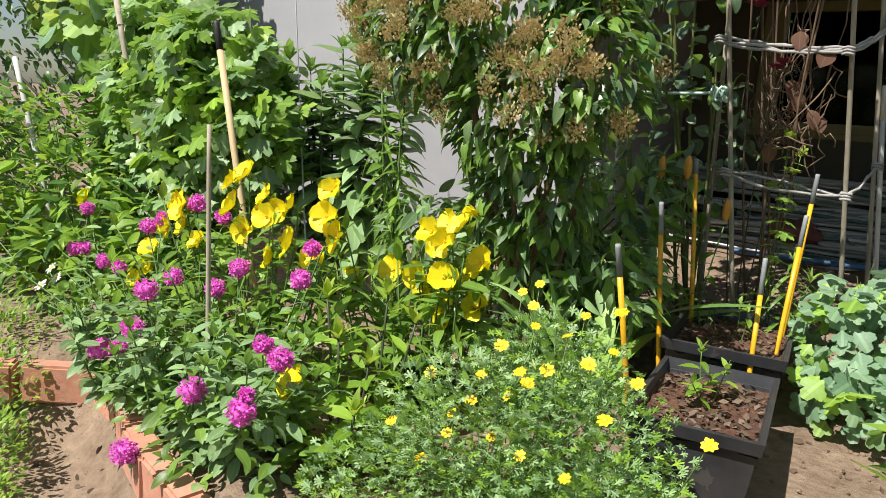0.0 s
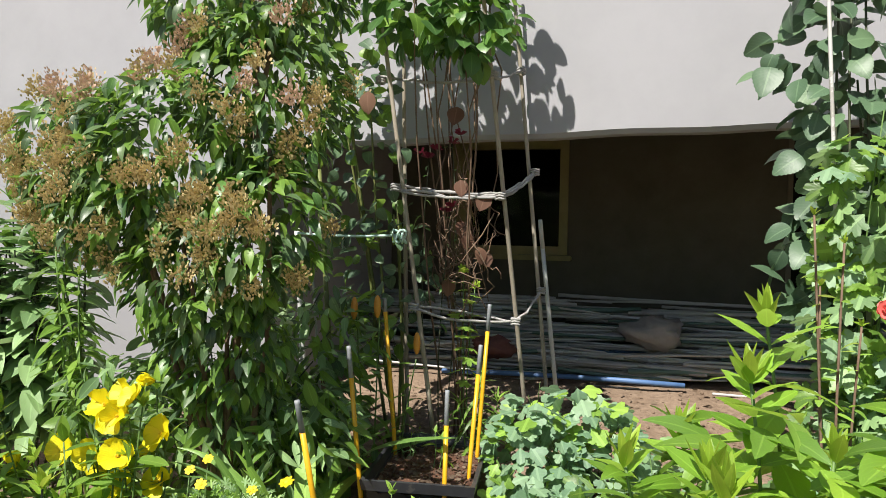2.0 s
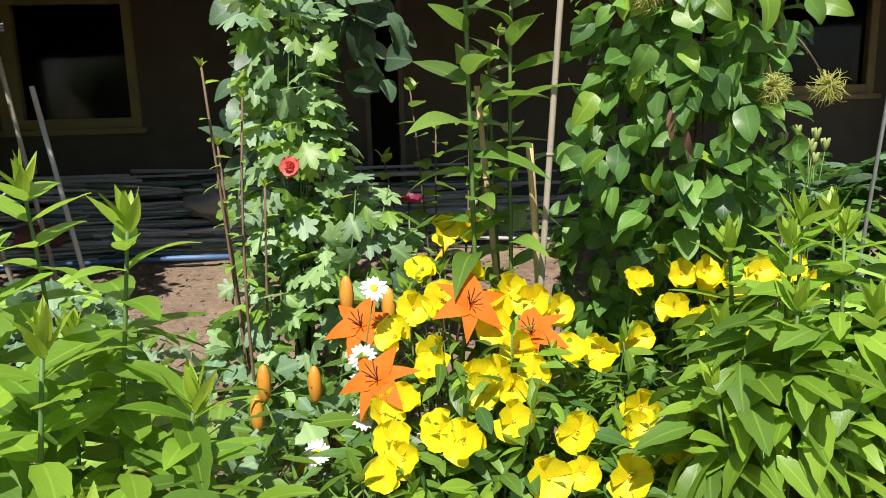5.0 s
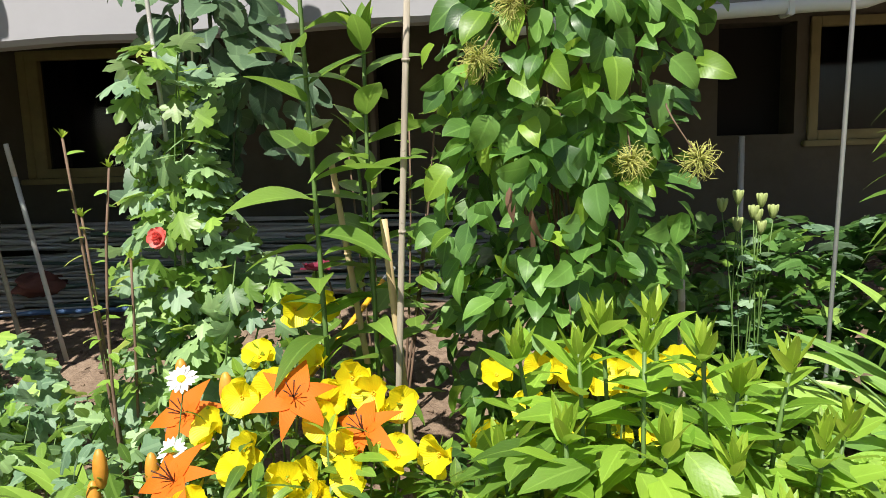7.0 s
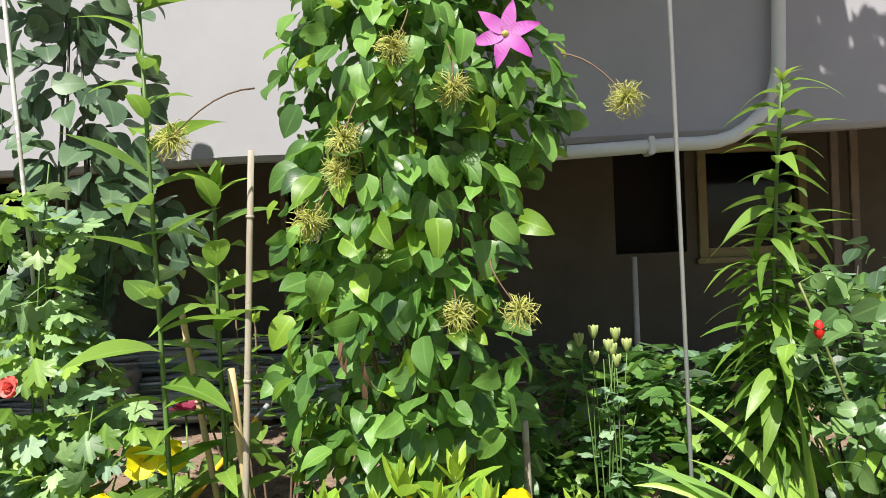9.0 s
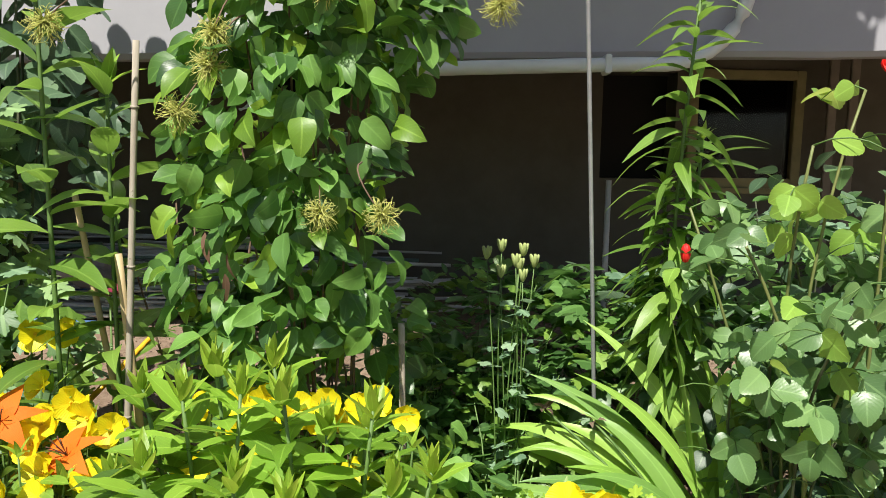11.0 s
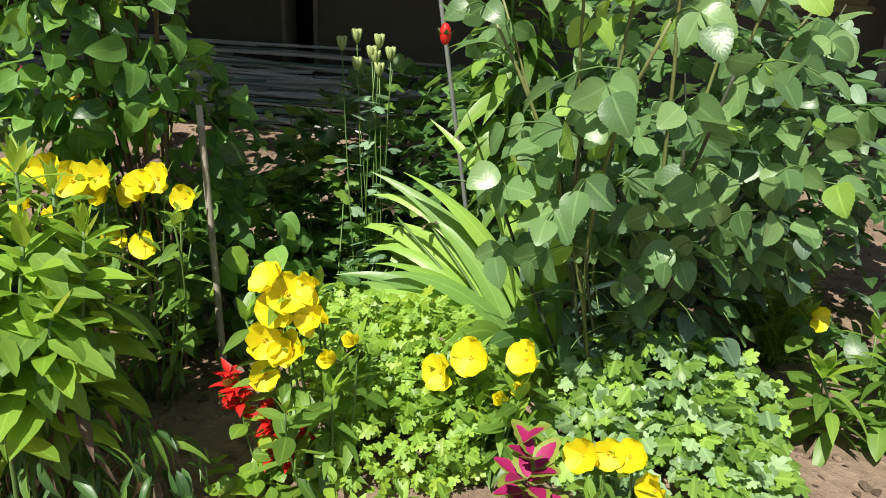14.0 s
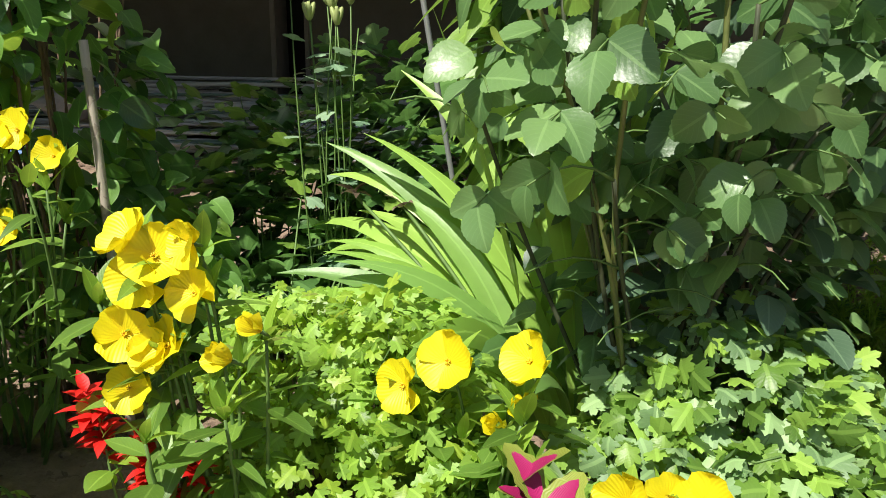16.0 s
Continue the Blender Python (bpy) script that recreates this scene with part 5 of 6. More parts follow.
cloud_plant("leafy_perennial", on_ground(-3.0, 1.75), "lush fresh green perennial foliage", "plant", [(-3.0, 1.75, 0.40, 0.35, 0.25, 0.3), (-3.4, 1.75, 0.55, 0.4, 0.3, 0.4), (-2.75, 1.55, 0.2, 0.28, 0.2, 0.2), (-3.8, 1.7, 0.4, 0.4, 0.4, 0.45), (-2.5, 1.8, 0.3, 0.35, 0.22, 0.25), (-3.3, 1.5, 0.25, 0.3, 0.2, 0.25)], 2300, L_LANCE + L_BROAD, [G_FRESH, G_MID, G_DEEP], 0.10, 200, (-40, 30), 0.5, 14, STEM, 0.005, (0.45, 0.35, 0.2))
cloud_plant("low_hedge", on_ground(-1.75, 0.72), "low small-leaved green plant spilling over the path", "plant", [(-2.25, 1.0, 0.0, 0.26, 0.18, 0.16), (-1.98, 0.84, -0.03, 0.24, 0.13, 0.12), (-2.6, 1.15, 0.04, 0.3, 0.2, 0.18), (-1.72, 0.72, -0.05, 0.22, 0.12, 0.10), (-1.5, 0.62, -0.06, 0.2, 0.1, 0.08)], 4200, L_BROAD[:1], [G_FRESH, G_MID, G_LIME], 0.026, 0, (-10, 70), 0.2, 16, STEM, 0.0015, (0.45, 0.35, 0.2))


# ---- daisies, lilies ----
def daisy(host, p, n, s):
    f = part("flower", [(*sized(ball(5, 10, 0.6), 0.30, 0.30, 0.30), 0)], [P_CENTRE], host, "white daisy with a yellow eye")
    f.matrix_basis = facing(p, n, s)
    me = mesh_of("petal", [(*blade(0.16, petal_form, 4, 0.1, 0.06), 0)], [P_WHITE])
    for k in range(17):
        part_mesh("petal", me, f, "", aim((0, 0, 0.02), k * 21.2 + U(-4, 4), U(-6, 12), U(0.9, 1.05)))


def daisies(base, spots, label):
    g = on_ground(*base)
    h = stem_plant("daisy", g, label, "flower", [(x, y + 0.01, z - 0.01) for x, y, z in spots], L_NARROW, [G_MID], 0.06, 7, 40, STEM, 0.0022, 0.1, 0.5)
    for p in local(spots, g):
        daisy(h, p, (U(-0.3, 0.2), U(-0.9, -0.4), U(0.4, 0.9)), 0.03)
    return h


daisies((1.02, 1.85), DAISY, "white daisies beside orange lilies")
daisies((-2.55, 1.42), [(-2.62, 1.42, 0.22), (-2.70, 1.44, 0.24), (-2.66, 1.38, 0.19)], "white daisies at the edge of the bed")

_g = on_ground(1.1, 2.0)
lil = stem_plant("orange_lily", _g, "orange lilies with open trumpets and closed buds", "flower", [(x, y + 0.03, z - 0.03) for x, y, z in LILY] + [(x, y, z - 0.045) for x, y, z in LILYBUD], L_NARROW + L_LANCE, [G_MID, G_FRESH], 0.10, 14, 120, STEM, 0.0045, 0.2, 0.35, 3)
for p in local(LILY, _g):
    f = part("flower", [tube([(0, 0, -0.35), (0, 0, 0.0)], 0.05, 0.13, 8), *[(*tube(bend((0, 0, 0), (0.22 * math.cos(a), 0.22 * math.sin(a), 0.62), 0.05, 0, 5), 0.012, 0.02, 4), 1) for a in np.linspace(0, 5.2, 6)]], [P_ORANGE, G_DRY], lil, "open orange lily trumpet")
    f.matrix_basis = facing(p, (U(-0.6, 0.3), U(-0.9, -0.5), U(0.8, 1.3)), 0.072, U(0, 60))
    for k in range(6):
        me = mesh_of("petal", [(*blade(0.32 if k % 2 else 0.24, lance, 9, 0.25, 0.8), 0)], [P_ORANGE])
        part_mesh("petal", me, f, "", aim((0, 0, -0.05), 60 * k, 42, 1.05))
for p in local(LILYBUD, _g):
    b = part("bud", [sized(ball(8, 8), 0.016, 0.016, 0.045, p)], [BUDORANGE], lil, "closed orange bud")

pc = primrose((1.25, 1.85), PRIM_C, "mass of yellow evening primrose beside orange lilies", 12, 0.09, 7, 0.040, 140)
fill(pc, on_ground(1.25, 1.85), [(1.25, 1.85, 0.42, 0.26, 0.18, 0.17), (1.35, 1.65, 0.3, 0.28, 0.16, 0.14), (1.05, 1.7, 0.3, 0.2, 0.15, 0.15), (1.6, 1.8, 0.35, 0.2, 0.15, 0.15)], 650, L_LANCE + L_BROAD, [G_MID, G_FRESH, G_DEEP], 0.08)
primrose((1.3, 1.62), PRIM_C2, "yellow evening primrose at the front of the bed", 12, 0.09, 8, 0.040, 140)


L_PHLOXT = [blade(0.15, lance, 7, 0.35, d, 0.0, 0.03) for d in (-0.12, -0.04, 0.06)]


def phlox(base, tips, label, size=0.125, gap=0.05, limit=260, low=0.1, host_sag=-38):
    """Stems with crossed pairs of broad leaves and a tight spear of young ones at the top."""
    b = on_ground(*base)
    h = thing("phlox", b, label, "plant", "phlox clumps")
    poses, young = [], []
    for t in local(tips, b):
        foot = np.array((t[0] * 0.65, t[1] * 0.65, 0.0)) + rng.normal(0, 0.012, 3) * (1, 1, 0)
        line = bend(foot, t, 0, U(-0.05, 0.05) * np.linalg.norm(t), 6)
        part("stem", [tube(line, 0.005, 0.003, 6)], [STEM], h)
        high, az, z = float(np.linalg.norm(t - foot)), U(0, 180), low
        while z < high - 0.015:
            u = z / high
            k = min(5, int(u * 6))
            p = line[k] + (line[k + 1] - line[k]) * (u * 6 - k)
            near = min(1.0, (high - z) / 0.20)
            for side in (0, 180):
                poses.append((aim(p, az + side + U(-14, 14), 46 - 46 * near + (host_sag + 10) * (1 - u) * near + U(-10, 8), size * (0.62 + 0.48 * near) * U(0.85, 1.12), U(-20, 20)), 0 if near > 0.6 else 1))
            az += 90 + U(-10, 10)
            z += gap * (0.55 + 0.6 * near) * U(0.85, 1.15)
        for i in range(8):
            az += 137.5
            young.append((aim(t - np.array((0, 0, 0.02 - 0.003 * i)), az, 48 + 5 * i + U(-5, 5), size * U(0.46, 0.62) * (1.05 - 0.05 * i), U(-12, 12)), 0))
    order = rng.permutation(len(poses))
    leaves(h, "leaf", L_PHLOX + L_BROAD, [G_FRESH, G_LEAF], [poses[i] for i in order], limit)
    leaves(h, "young_leaf", L_PHLOXT, [G_TIP], young, 200)
    return h


pha = phlox((0.5, 1.35), [(0.50, 1.62, 0.92), (0.71, 1.45, 0.88), (0.46, 1.50, 0.83), (0.65, 1.28, 0.76), (0.38, 1.28, 0.71), (0.25, 1.42, 0.68), (0.55, 1.17, 0.64), (0.80, 1.36, 0.64), (0.30, 1.17, 0.57), (0.72, 1.17, 0.57), (0.16, 1.32, 0.56), (0.45, 1.07, 0.52), (0.84, 1.2, 0.50), (0.6, 1.5, 0.7), (0.35, 1.55, 0.7), (0.40, 1.22, 0.70), (0.2, 1.24, 0.6)], "leafy phlox with fresh green tips not yet in flower", 0.145, 0.042, 300)
fill(pha, on_ground(0.5, 1.35), [(0.5, 1.4, 0.5, 0.36, 0.26, 0.22), (0.3, 1.3, 0.42, 0.22, 0.2, 0.2), (0.72, 1.25, 0.42, 0.2, 0.2, 0.2), (0.55, 1.5, 0.62, 0.24, 0.16, 0.16)], 260, L_PHLOX, [G_FRESH, G_MID], 0.12)
phb = phlox((1.88, 1.5), [(1.77, 1.54, 0.83), (1.73, 1.50, 0.80), (1.82, 1.50, 0.81), (1.89, 1.47, 0.81), (1.65, 1.55, 0.79), (1.85, 1.58, 0.83), (1.70, 1.42, 0.72), (1.83, 1.42, 0.70), (1.91, 1.40, 0.68), (1.95, 1.50, 0.75), (1.62, 1.50, 0.66), (2.02, 1.50, 0.78), (2.05, 1.46, 0.68), (2.11, 1.52, 0.68), (2.10, 1.44, 0.58), (1.98, 1.40, 0.60), (1.76, 1.36, 0.60), (1.90, 1.34, 0.55), (2.0, 1.6, 0.72), (1.58, 1.44, 0.58), (2.04, 1.36, 0.50)], "dense leafy phlox clump with pale green tips", 0.12, 0.042, 300, 0.32, -60)
fill(phb, on_ground(1.88, 1.5), [(1.78, 1.5, 0.58, 0.2, 0.14, 0.16), (1.98, 1.5, 0.54, 0.16, 0.14, 0.15), (1.66, 1.48, 0.48, 0.14, 0.12, 0.13)], 330, L_PHLOX, [G_FRESH, G_MID], 0.11, (-55, 15))
primrose((1.78, 1.92), PRIM_D, "yellow evening primrose behind leafy phlox", 2, 0.08, 8, 0.038, 60)
primrose((1.85, 2.0), PRIM_E[4:], "yellow evening primrose in front of clematis", 3, 0.08, 8, 0.036, 80)
primrose((1.55, 2.02), PRIM_E[:4], "few yellow evening primrose flowers beside phlox", 2, 0.08, 8, 0.036, 40)
primrose((2.42, 1.78), PRIM_F, "yellow evening primrose above red salvia", 3, 0.09, 8, 0.036, 90, (9, 10))
primrose((2.74, 1.88), PRIM_G, "low evening primrose with large dark leaves", 7, 0.10, 9, 0.038, 90, (3, 4))
primrose((3.0, 1.68), PRIM_H, "low yellow evening primrose at the front of the bed", 3, 0.07, 7, 0.034, 40)
# mostly deep-green leaves: shade under the clump is put into the colour mix
cloud_plant("spent_phlox", on_ground(1.95, 1.48), "withered brown lower leaves of the phlox among green ones darkened as shade", "plant", [(1.82, 1.46, 0.24, 0.24, 0.13, 0.17), (2.04, 1.48, 0.24, 0.16, 0.12, 0.16), (1.66, 1.46, 0.22, 0.18, 0.12, 0.15), (2.16, 1.54, 0.2, 0.1, 0.1, 0.12)], 560, [blade(0.11, lance, 7, 0.5, d, 0.0, 0.12) for d in (0.3, 0.6, 0.9)] + L_NARROW, [G_LITTER, G_DRY, G_DEEP, G_MID], 0.085, 200, (-80, -20), 0.25, 12, BROWN, 0.0025, (0.14, 0.06, 0.60, 0.20))
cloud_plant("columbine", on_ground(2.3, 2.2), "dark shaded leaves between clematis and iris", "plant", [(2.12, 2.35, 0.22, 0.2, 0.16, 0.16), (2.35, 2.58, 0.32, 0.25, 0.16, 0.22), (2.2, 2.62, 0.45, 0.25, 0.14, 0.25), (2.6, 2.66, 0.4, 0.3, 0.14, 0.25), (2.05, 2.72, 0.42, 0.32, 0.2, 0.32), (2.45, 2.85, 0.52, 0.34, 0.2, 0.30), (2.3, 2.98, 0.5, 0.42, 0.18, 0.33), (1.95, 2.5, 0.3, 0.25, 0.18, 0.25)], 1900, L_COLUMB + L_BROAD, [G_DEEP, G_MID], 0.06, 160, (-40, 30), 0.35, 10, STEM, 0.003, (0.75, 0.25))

# ---- climbing rose, chrysanthemum, tall lily ----
cloud_plant("climbing_rose", on_ground(0.82, 2.45), "climbing rose with dark glossy leaves on a pale rod", "shrub", [(0.84, 2.62, 1.66, 0.25, 0.12, 0.24), (0.88, 2.62, 1.35, 0.22, 0.12, 0.24), (0.78, 2.58, 1.0, 0.15, 0.1, 0.2), (0.84, 2.62, 2.05, 0.26, 0.14, 0.3), (1.0, 2.6, 1.25, 0.17, 0.1, 0.2)], 360, L_ROSE, [G_ROSED], 0.098, 300, (-60, 0), 0.2, 6, STEMD, 0.007, sunny=True)
mc = cloud_plant("chrysanthemum", on_ground(0.88, 2.3), "tall chrysanthemum with lobed pale leaves climbing a rod", "plant", [(0.85, 2.38, 1.15, 0.12, 0.10, 0.25), (0.86, 2.36, 0.85, 0.15, 0.12, 0.25), (0.98, 2.36, 0.62, 0.20, 0.15, 0.22), (0.84, 2.32, 0.45, 0.2, 0.15, 0.25)], 600, L_MUM, [G_LIME, G_BLUE, G_GREY, G_MID], 0.074, 260, (-62, 18), 0.3, 8, STEM, 0.004, (0.1, 0.25, 0.35, 0.3), sunny=True)
rf = part("flower", [moved(L_PETAL[k % 3], aim((0, 0, 0), k * 55, 15 + 50 * (k // 7), 1.0 - 0.3 * (k // 7))) for k in range(14)], [P_ROSE], mc, "coral red flower")
rf.matrix_basis = facing(np.array((0.861, 2.20, 0.893)) - np.array(on_ground(0.88, 2.3)), (-0.1, -0.9, 0.3), 0.027)
L_LILY = [blade(w, lance, 9, 0.3, d, 0.0, 0.04) for w, d in ((0.16, 0.15), (0.19, 0.35), (0.15, 0.55))]
stem_plant("lily", on_ground(1.45, 2.06), "tall lily stalk with broad glossy leaves tied to a cane", "plant", [(1.26, 2.0, 1.70), (1.38, 2.06, 1.30)], L_LILY, [G_MID, G_LEAF, G_GREY], 0.18, 32, 90, STEM, 0.007, 0.3, 0.15, 7, 0.6, (38, -15), bow=0.02)
stem_plant("lily", on_ground(1.40, 2.2), "slender lily stalk with broad green leaves", "plant", [(1.34, 2.14, 1.12)], L_LILY, [G_MID, G_FRESH], 0.15, 16, 40, STEM, 0.006, 0.3, 0.3, 4, 0.5, (30, -25))
tw = stem_plant("young_shrub", on_ground(0.76, 2.2), "bare twiggy young shrub with small green leaves", "shrub", [(0.76, 2.2, 1.06), (0.70, 2.17, 0.95), (0.80, 2.18, 0.85), (0.68, 2.16, 1.13)], L_BROAD, [G_LIME, G_TIP], 0.05, 9, 60, BROWN, 0.005, 0.5, 0.8, 5)
stem_plant("young_rose", on_ground(1.3, 2.95), "young rose shoot with rounded leaves", "shrub", [(1.2, 2.95, 1.08), (1.4, 3.0, 1.15), (1.28, 2.9, 0.95), (1.46, 3.0, 0.98), (1.5, 2.9, 1.25), (1.1, 2.8, 0.85)], L_ROSE, [G_MID, G_FRESH], 0.085, 9, 60, BROWN, 0.005, 0.4, 0.7, 3)

cloud_plant("leafy_perennial", on_ground(0.45, 2.3), "low fresh green foliage on bare soil", "plant", [(0.72, 2.15, 0.3, 0.14, 0.12, 0.22), (0.35, 2.55, 0.25, 0.22, 0.15, 0.17), (0.2, 2.3, 0.22, 0.18, 0.16, 0.16), (0.85, 1.95, 0.25, 0.16, 0.14, 0.18)], 400, L_COLUMB + L_BROAD[:1], [G_MID, G_GREY, G_BLUE], 0.06, 80, (-30, 40), 0.4, 12, STEM, 0.003, (0.4, 0.3, 0.3), sunny=True)

# ---- clematis ----
_cb = on_ground(1.85, 2.12)
clem = cloud_plant("clematis", _cb, "dense clematis column with heart-shaped leaves", "vine", [(1.80, 2.05, 1.55, 0.27, 0.20, 0.28), (1.78, 2.02, 1.25, 0.26, 0.20, 0.28), (1.76, 2.02, 0.95, 0.26, 0.20, 0.28), (1.80, 2.20, 0.65, 0.30, 0.15, 0.28), (1.98, 2.05, 1.52, 0.17, 0.15, 0.22), (1.85, 2.08, 1.9, 0.34, 0.22, 0.3), (1.88, 2.22, 0.35, 0.34, 0.15, 0.25)], 2600, L_CLEM, [G_CLEM, G_FRESH, G_DEEP], 0.070, 300, (-72, 24), 0.38, 18, BROWN, 0.004, (0.52, 0.12, 0.36), sunny=True)
# canopy out of view above the column, added to shade the wall
part("foliage", [moved(L_CLEM[i % 3], aim(p - np.array(_cb), U(0, 360), U(-75, 10), 0.12, U(-35, 35))) for i, (p, d) in enumerate(shell([(1.95, 2.1, 2.5, 0.5, 0.3, 0.4), (2.2, 2.1, 3.0, 0.8, 0.35, 0.4), (2.5, 2.15, 3.4, 0.9, 0.35, 0.3)], 3600, 0.2))], [G_CLEM], clem, "", "stuff")
for p in local(SEEDHEAD, _cb):
    hs = []
    for _ in range(120):
        d = rng.normal(0, 1, 3)
        d /= np.linalg.norm(d)
        e = p + d * 0.042 * U(0.7, 1.1) + np.array((0, 0, -0.006))
        hs.append(tube(bend(p + d * 0.004, e, U(-0.012, 0.012), U(-0.016, 0.016), 4), 0.0010, 0.0006, 3))
    part("stalk", [tube(bend(p * (0.7, 0.8, 1.0) + np.array((0, 0, 0.10)), p, 0.02, U(-0.03, 0.03), 6), 0.002, 0.0015, 5)], [BROWN], clem)
    part("seed_head", hs, [P_PUFF], clem, "feathery yellow-green seed head")
cf = part("flower", [(*sized(ball(5, 8), 0.10, 0.10, 0.12), 0)], [P_PUFF], clem, "magenta clematis flower with pale stripes")
cf.matrix_basis = facing(local(CLEMFL, _cb)[0], (-0.1, -0.95, 0.15), 0.075)
_cp = mesh_of("petal", [(*blade(0.20, lance, 8, 0.2, 0.12, 0.0, 0.08), 0)], [P_CLEM])
for k in range(6):
    part_mesh("petal", _cp, cf, "", aim((0, 0, 0), 60 * k + 15, 8, 1.0))
leaves(clem, "withered_leaf", L_LANCE, [G_DRY], [(aim(np.array(q) - np.array(_cb), U(220, 320), -80, 0.07, U(-40, 40)), 0) for q in ((1.697, 1.84, 0.93), (1.66, 1.84, 1.01), (1.70, 1.85, 0.97))], 9)

rg = thing("red_flower", (1.16, 2.52, 0.55), "dark red flower low behind the canes", "flower")
part("petals", [moved(L_PETAL[k % 3], aim((0, 0, 0.2), 40 + k * 60, 20, 0.045)) for k in range(6)], [P_BURG], rg)
part("stem", [tube([(0, 0, -0.38), (0, 0, 0.2)], 0.004, 0.003, 5)], [STEM], rg)

# ---- columbine seed heads ----
_g = on_ground(2.32, 2.45)
col = stem_plant("columbine", _g, "columbine stalks topped with pale seed pods", "plant", [(x, y, z - 0.02) for x, y, z in COLUMB], L_COLUMB, [G_BLUE, G_MID], 0.045, 4, 60, STEM, 0.0025, 0.3, 0.75)
for p in local(COLUMB, _g):
    part("seed_pod", [moved(sized(ball(6, 6), 0.006, 0.022, 0.006, (0, 0.02, 0)), aim(p - np.array((0, 0, 0.02)), k * 72, 72, 1.0)) for k in range(5)], [SEEDPOD], col, "pale green ribbed seed pod")
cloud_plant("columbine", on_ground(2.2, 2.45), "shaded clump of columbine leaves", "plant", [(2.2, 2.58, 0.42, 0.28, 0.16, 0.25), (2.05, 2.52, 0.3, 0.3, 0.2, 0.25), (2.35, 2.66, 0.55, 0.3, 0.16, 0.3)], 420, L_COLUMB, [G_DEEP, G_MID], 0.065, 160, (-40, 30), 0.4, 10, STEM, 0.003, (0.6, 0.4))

# ---- tall lily, rose bush, shade plants on the far side ----
stem_plant("lily", on_ground(2.74, 2.34), "tall lily stalk with many narrow drooping leaves", "plant", [(2.71, 2.20, 1.54), (2.77, 2.30, 1.22), (2.68, 2.30, 1.10)], [blade(0.12, lance, 8, 0.25, d) for d in (0.3, 0.6, 0.85)], [G_MID, G_FRESH, G_GREY], 0.165, 58, 220, STEM, 0.007, 0.46, 0.85, 6, 0.4, (34, -66), bow=0.02)


def rose_bush():
    g = on_ground(2.98, 2.08)
    h = thing("rose_bush", g, "rose bush with large blue-green toothed leaves", "shrub")
    b = np.array(g)
    tops = [(2.70, 1.85, 1.02), (2.85, 1.9, 1.2), (3.0, 2.0, 1.32), (3.15, 2.05, 1.15), (3.3, 2.1, 0.98), (3.05, 1.88, 0.82), (2.95, 2.2, 1.0), (3.18, 1.95, 0.72), (2.9, 1.82, 0.62), (3.3, 2.0, 0.75), (3.35, 2.25, 1.1), (2.98, 1.68, 1.03), (2.68, 2.1, 1.06), (2.88, 1.75, 0.9), (3.1, 1.8, 0.95), (2.82, 1.95, 0.85), (3.2, 2.15, 0.9), (2.72, 1.88, 0.72), (3.35, 2.05, 0.85), (2.95, 1.9, 0.72), (3.22, 2.05, 1.2)]
    poses = []
    for t in tops:
        line = bend((U(-0.03, 0.03), U(-0.03, 0.03), 0), np.array(t) - b, 0.05, U(-0.08, 0.08), 8)
        part("cane", [tube(line, 0.0045, 0.003, 6)], [STEMD if t[2] < 1.0 else STEMR], h)
        az = U(0, 360)
        for i in range(6):
            u = 0.42 + 0.58 * i / 5
            k = min(7, int(u * 8))
            p = line[k] + (line[k + 1] - line[k]) * (u * 8 - k)
            az += 137
            d = np.array((math.cos(radians(az)), math.sin(radians(az)) - 0.6, U(-0.1, 0.35)))
            d /= np.linalg.norm(d)
            stalk = bend(p, p + d * 0.13, 0.02, 0, 4)
            part("leaf_stalk", [tube(stalk, 0.0018, 0.0012, 4)], [STEM], h)
            a = math.degrees(math.atan2(d[1], d[0]))
            for q, off in ((4, 0), (3, 62), (3, -62), (1, 70), (1, -70)):
                if stalk[q][2] + b[2] < (0.68 if stalk[q][0] + b[0] > 3.2 else 0.56) or stalk[q][0] + b[0] < 2.64 or U(0, 1) < 0.15:
                    continue
                w = radians(a + off + U(-10, 10))
                poses.append((light_pose(stalk[q], np.array((math.cos(w), math.sin(w), -0.55)), to_light(d, 0.6), U(0.046, 0.076)), 1 if U(0, 1) < 0.06 or t[2] > 1.18 and u > 0.75 else 0))
    leaves(h, "leaf", L_ROSE, [G_ROSE, G_LIME], poses, 460)
    # darker leaves fill the inside: the bush's inner shade is in their colour
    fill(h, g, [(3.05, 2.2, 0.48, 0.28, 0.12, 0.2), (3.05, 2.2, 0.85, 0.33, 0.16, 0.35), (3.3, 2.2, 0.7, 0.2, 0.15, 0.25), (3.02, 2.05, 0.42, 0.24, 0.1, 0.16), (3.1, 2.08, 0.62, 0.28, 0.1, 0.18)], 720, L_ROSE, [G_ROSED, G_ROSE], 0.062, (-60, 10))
    for p in local(ROSEBUD, g):
        part("bud", [sized(ball(6, 8), 0.011, 0.011, 0.02, p)], [P_RED], h, "red rose bud")
        part("sepal", [moved(blade(0.2, lance, 4, 0.2, 0.3), aim(p - np.array((0, 0, 0.018)), k * 72, 72, 0.036)) for k in range(5)], [STEM], h)


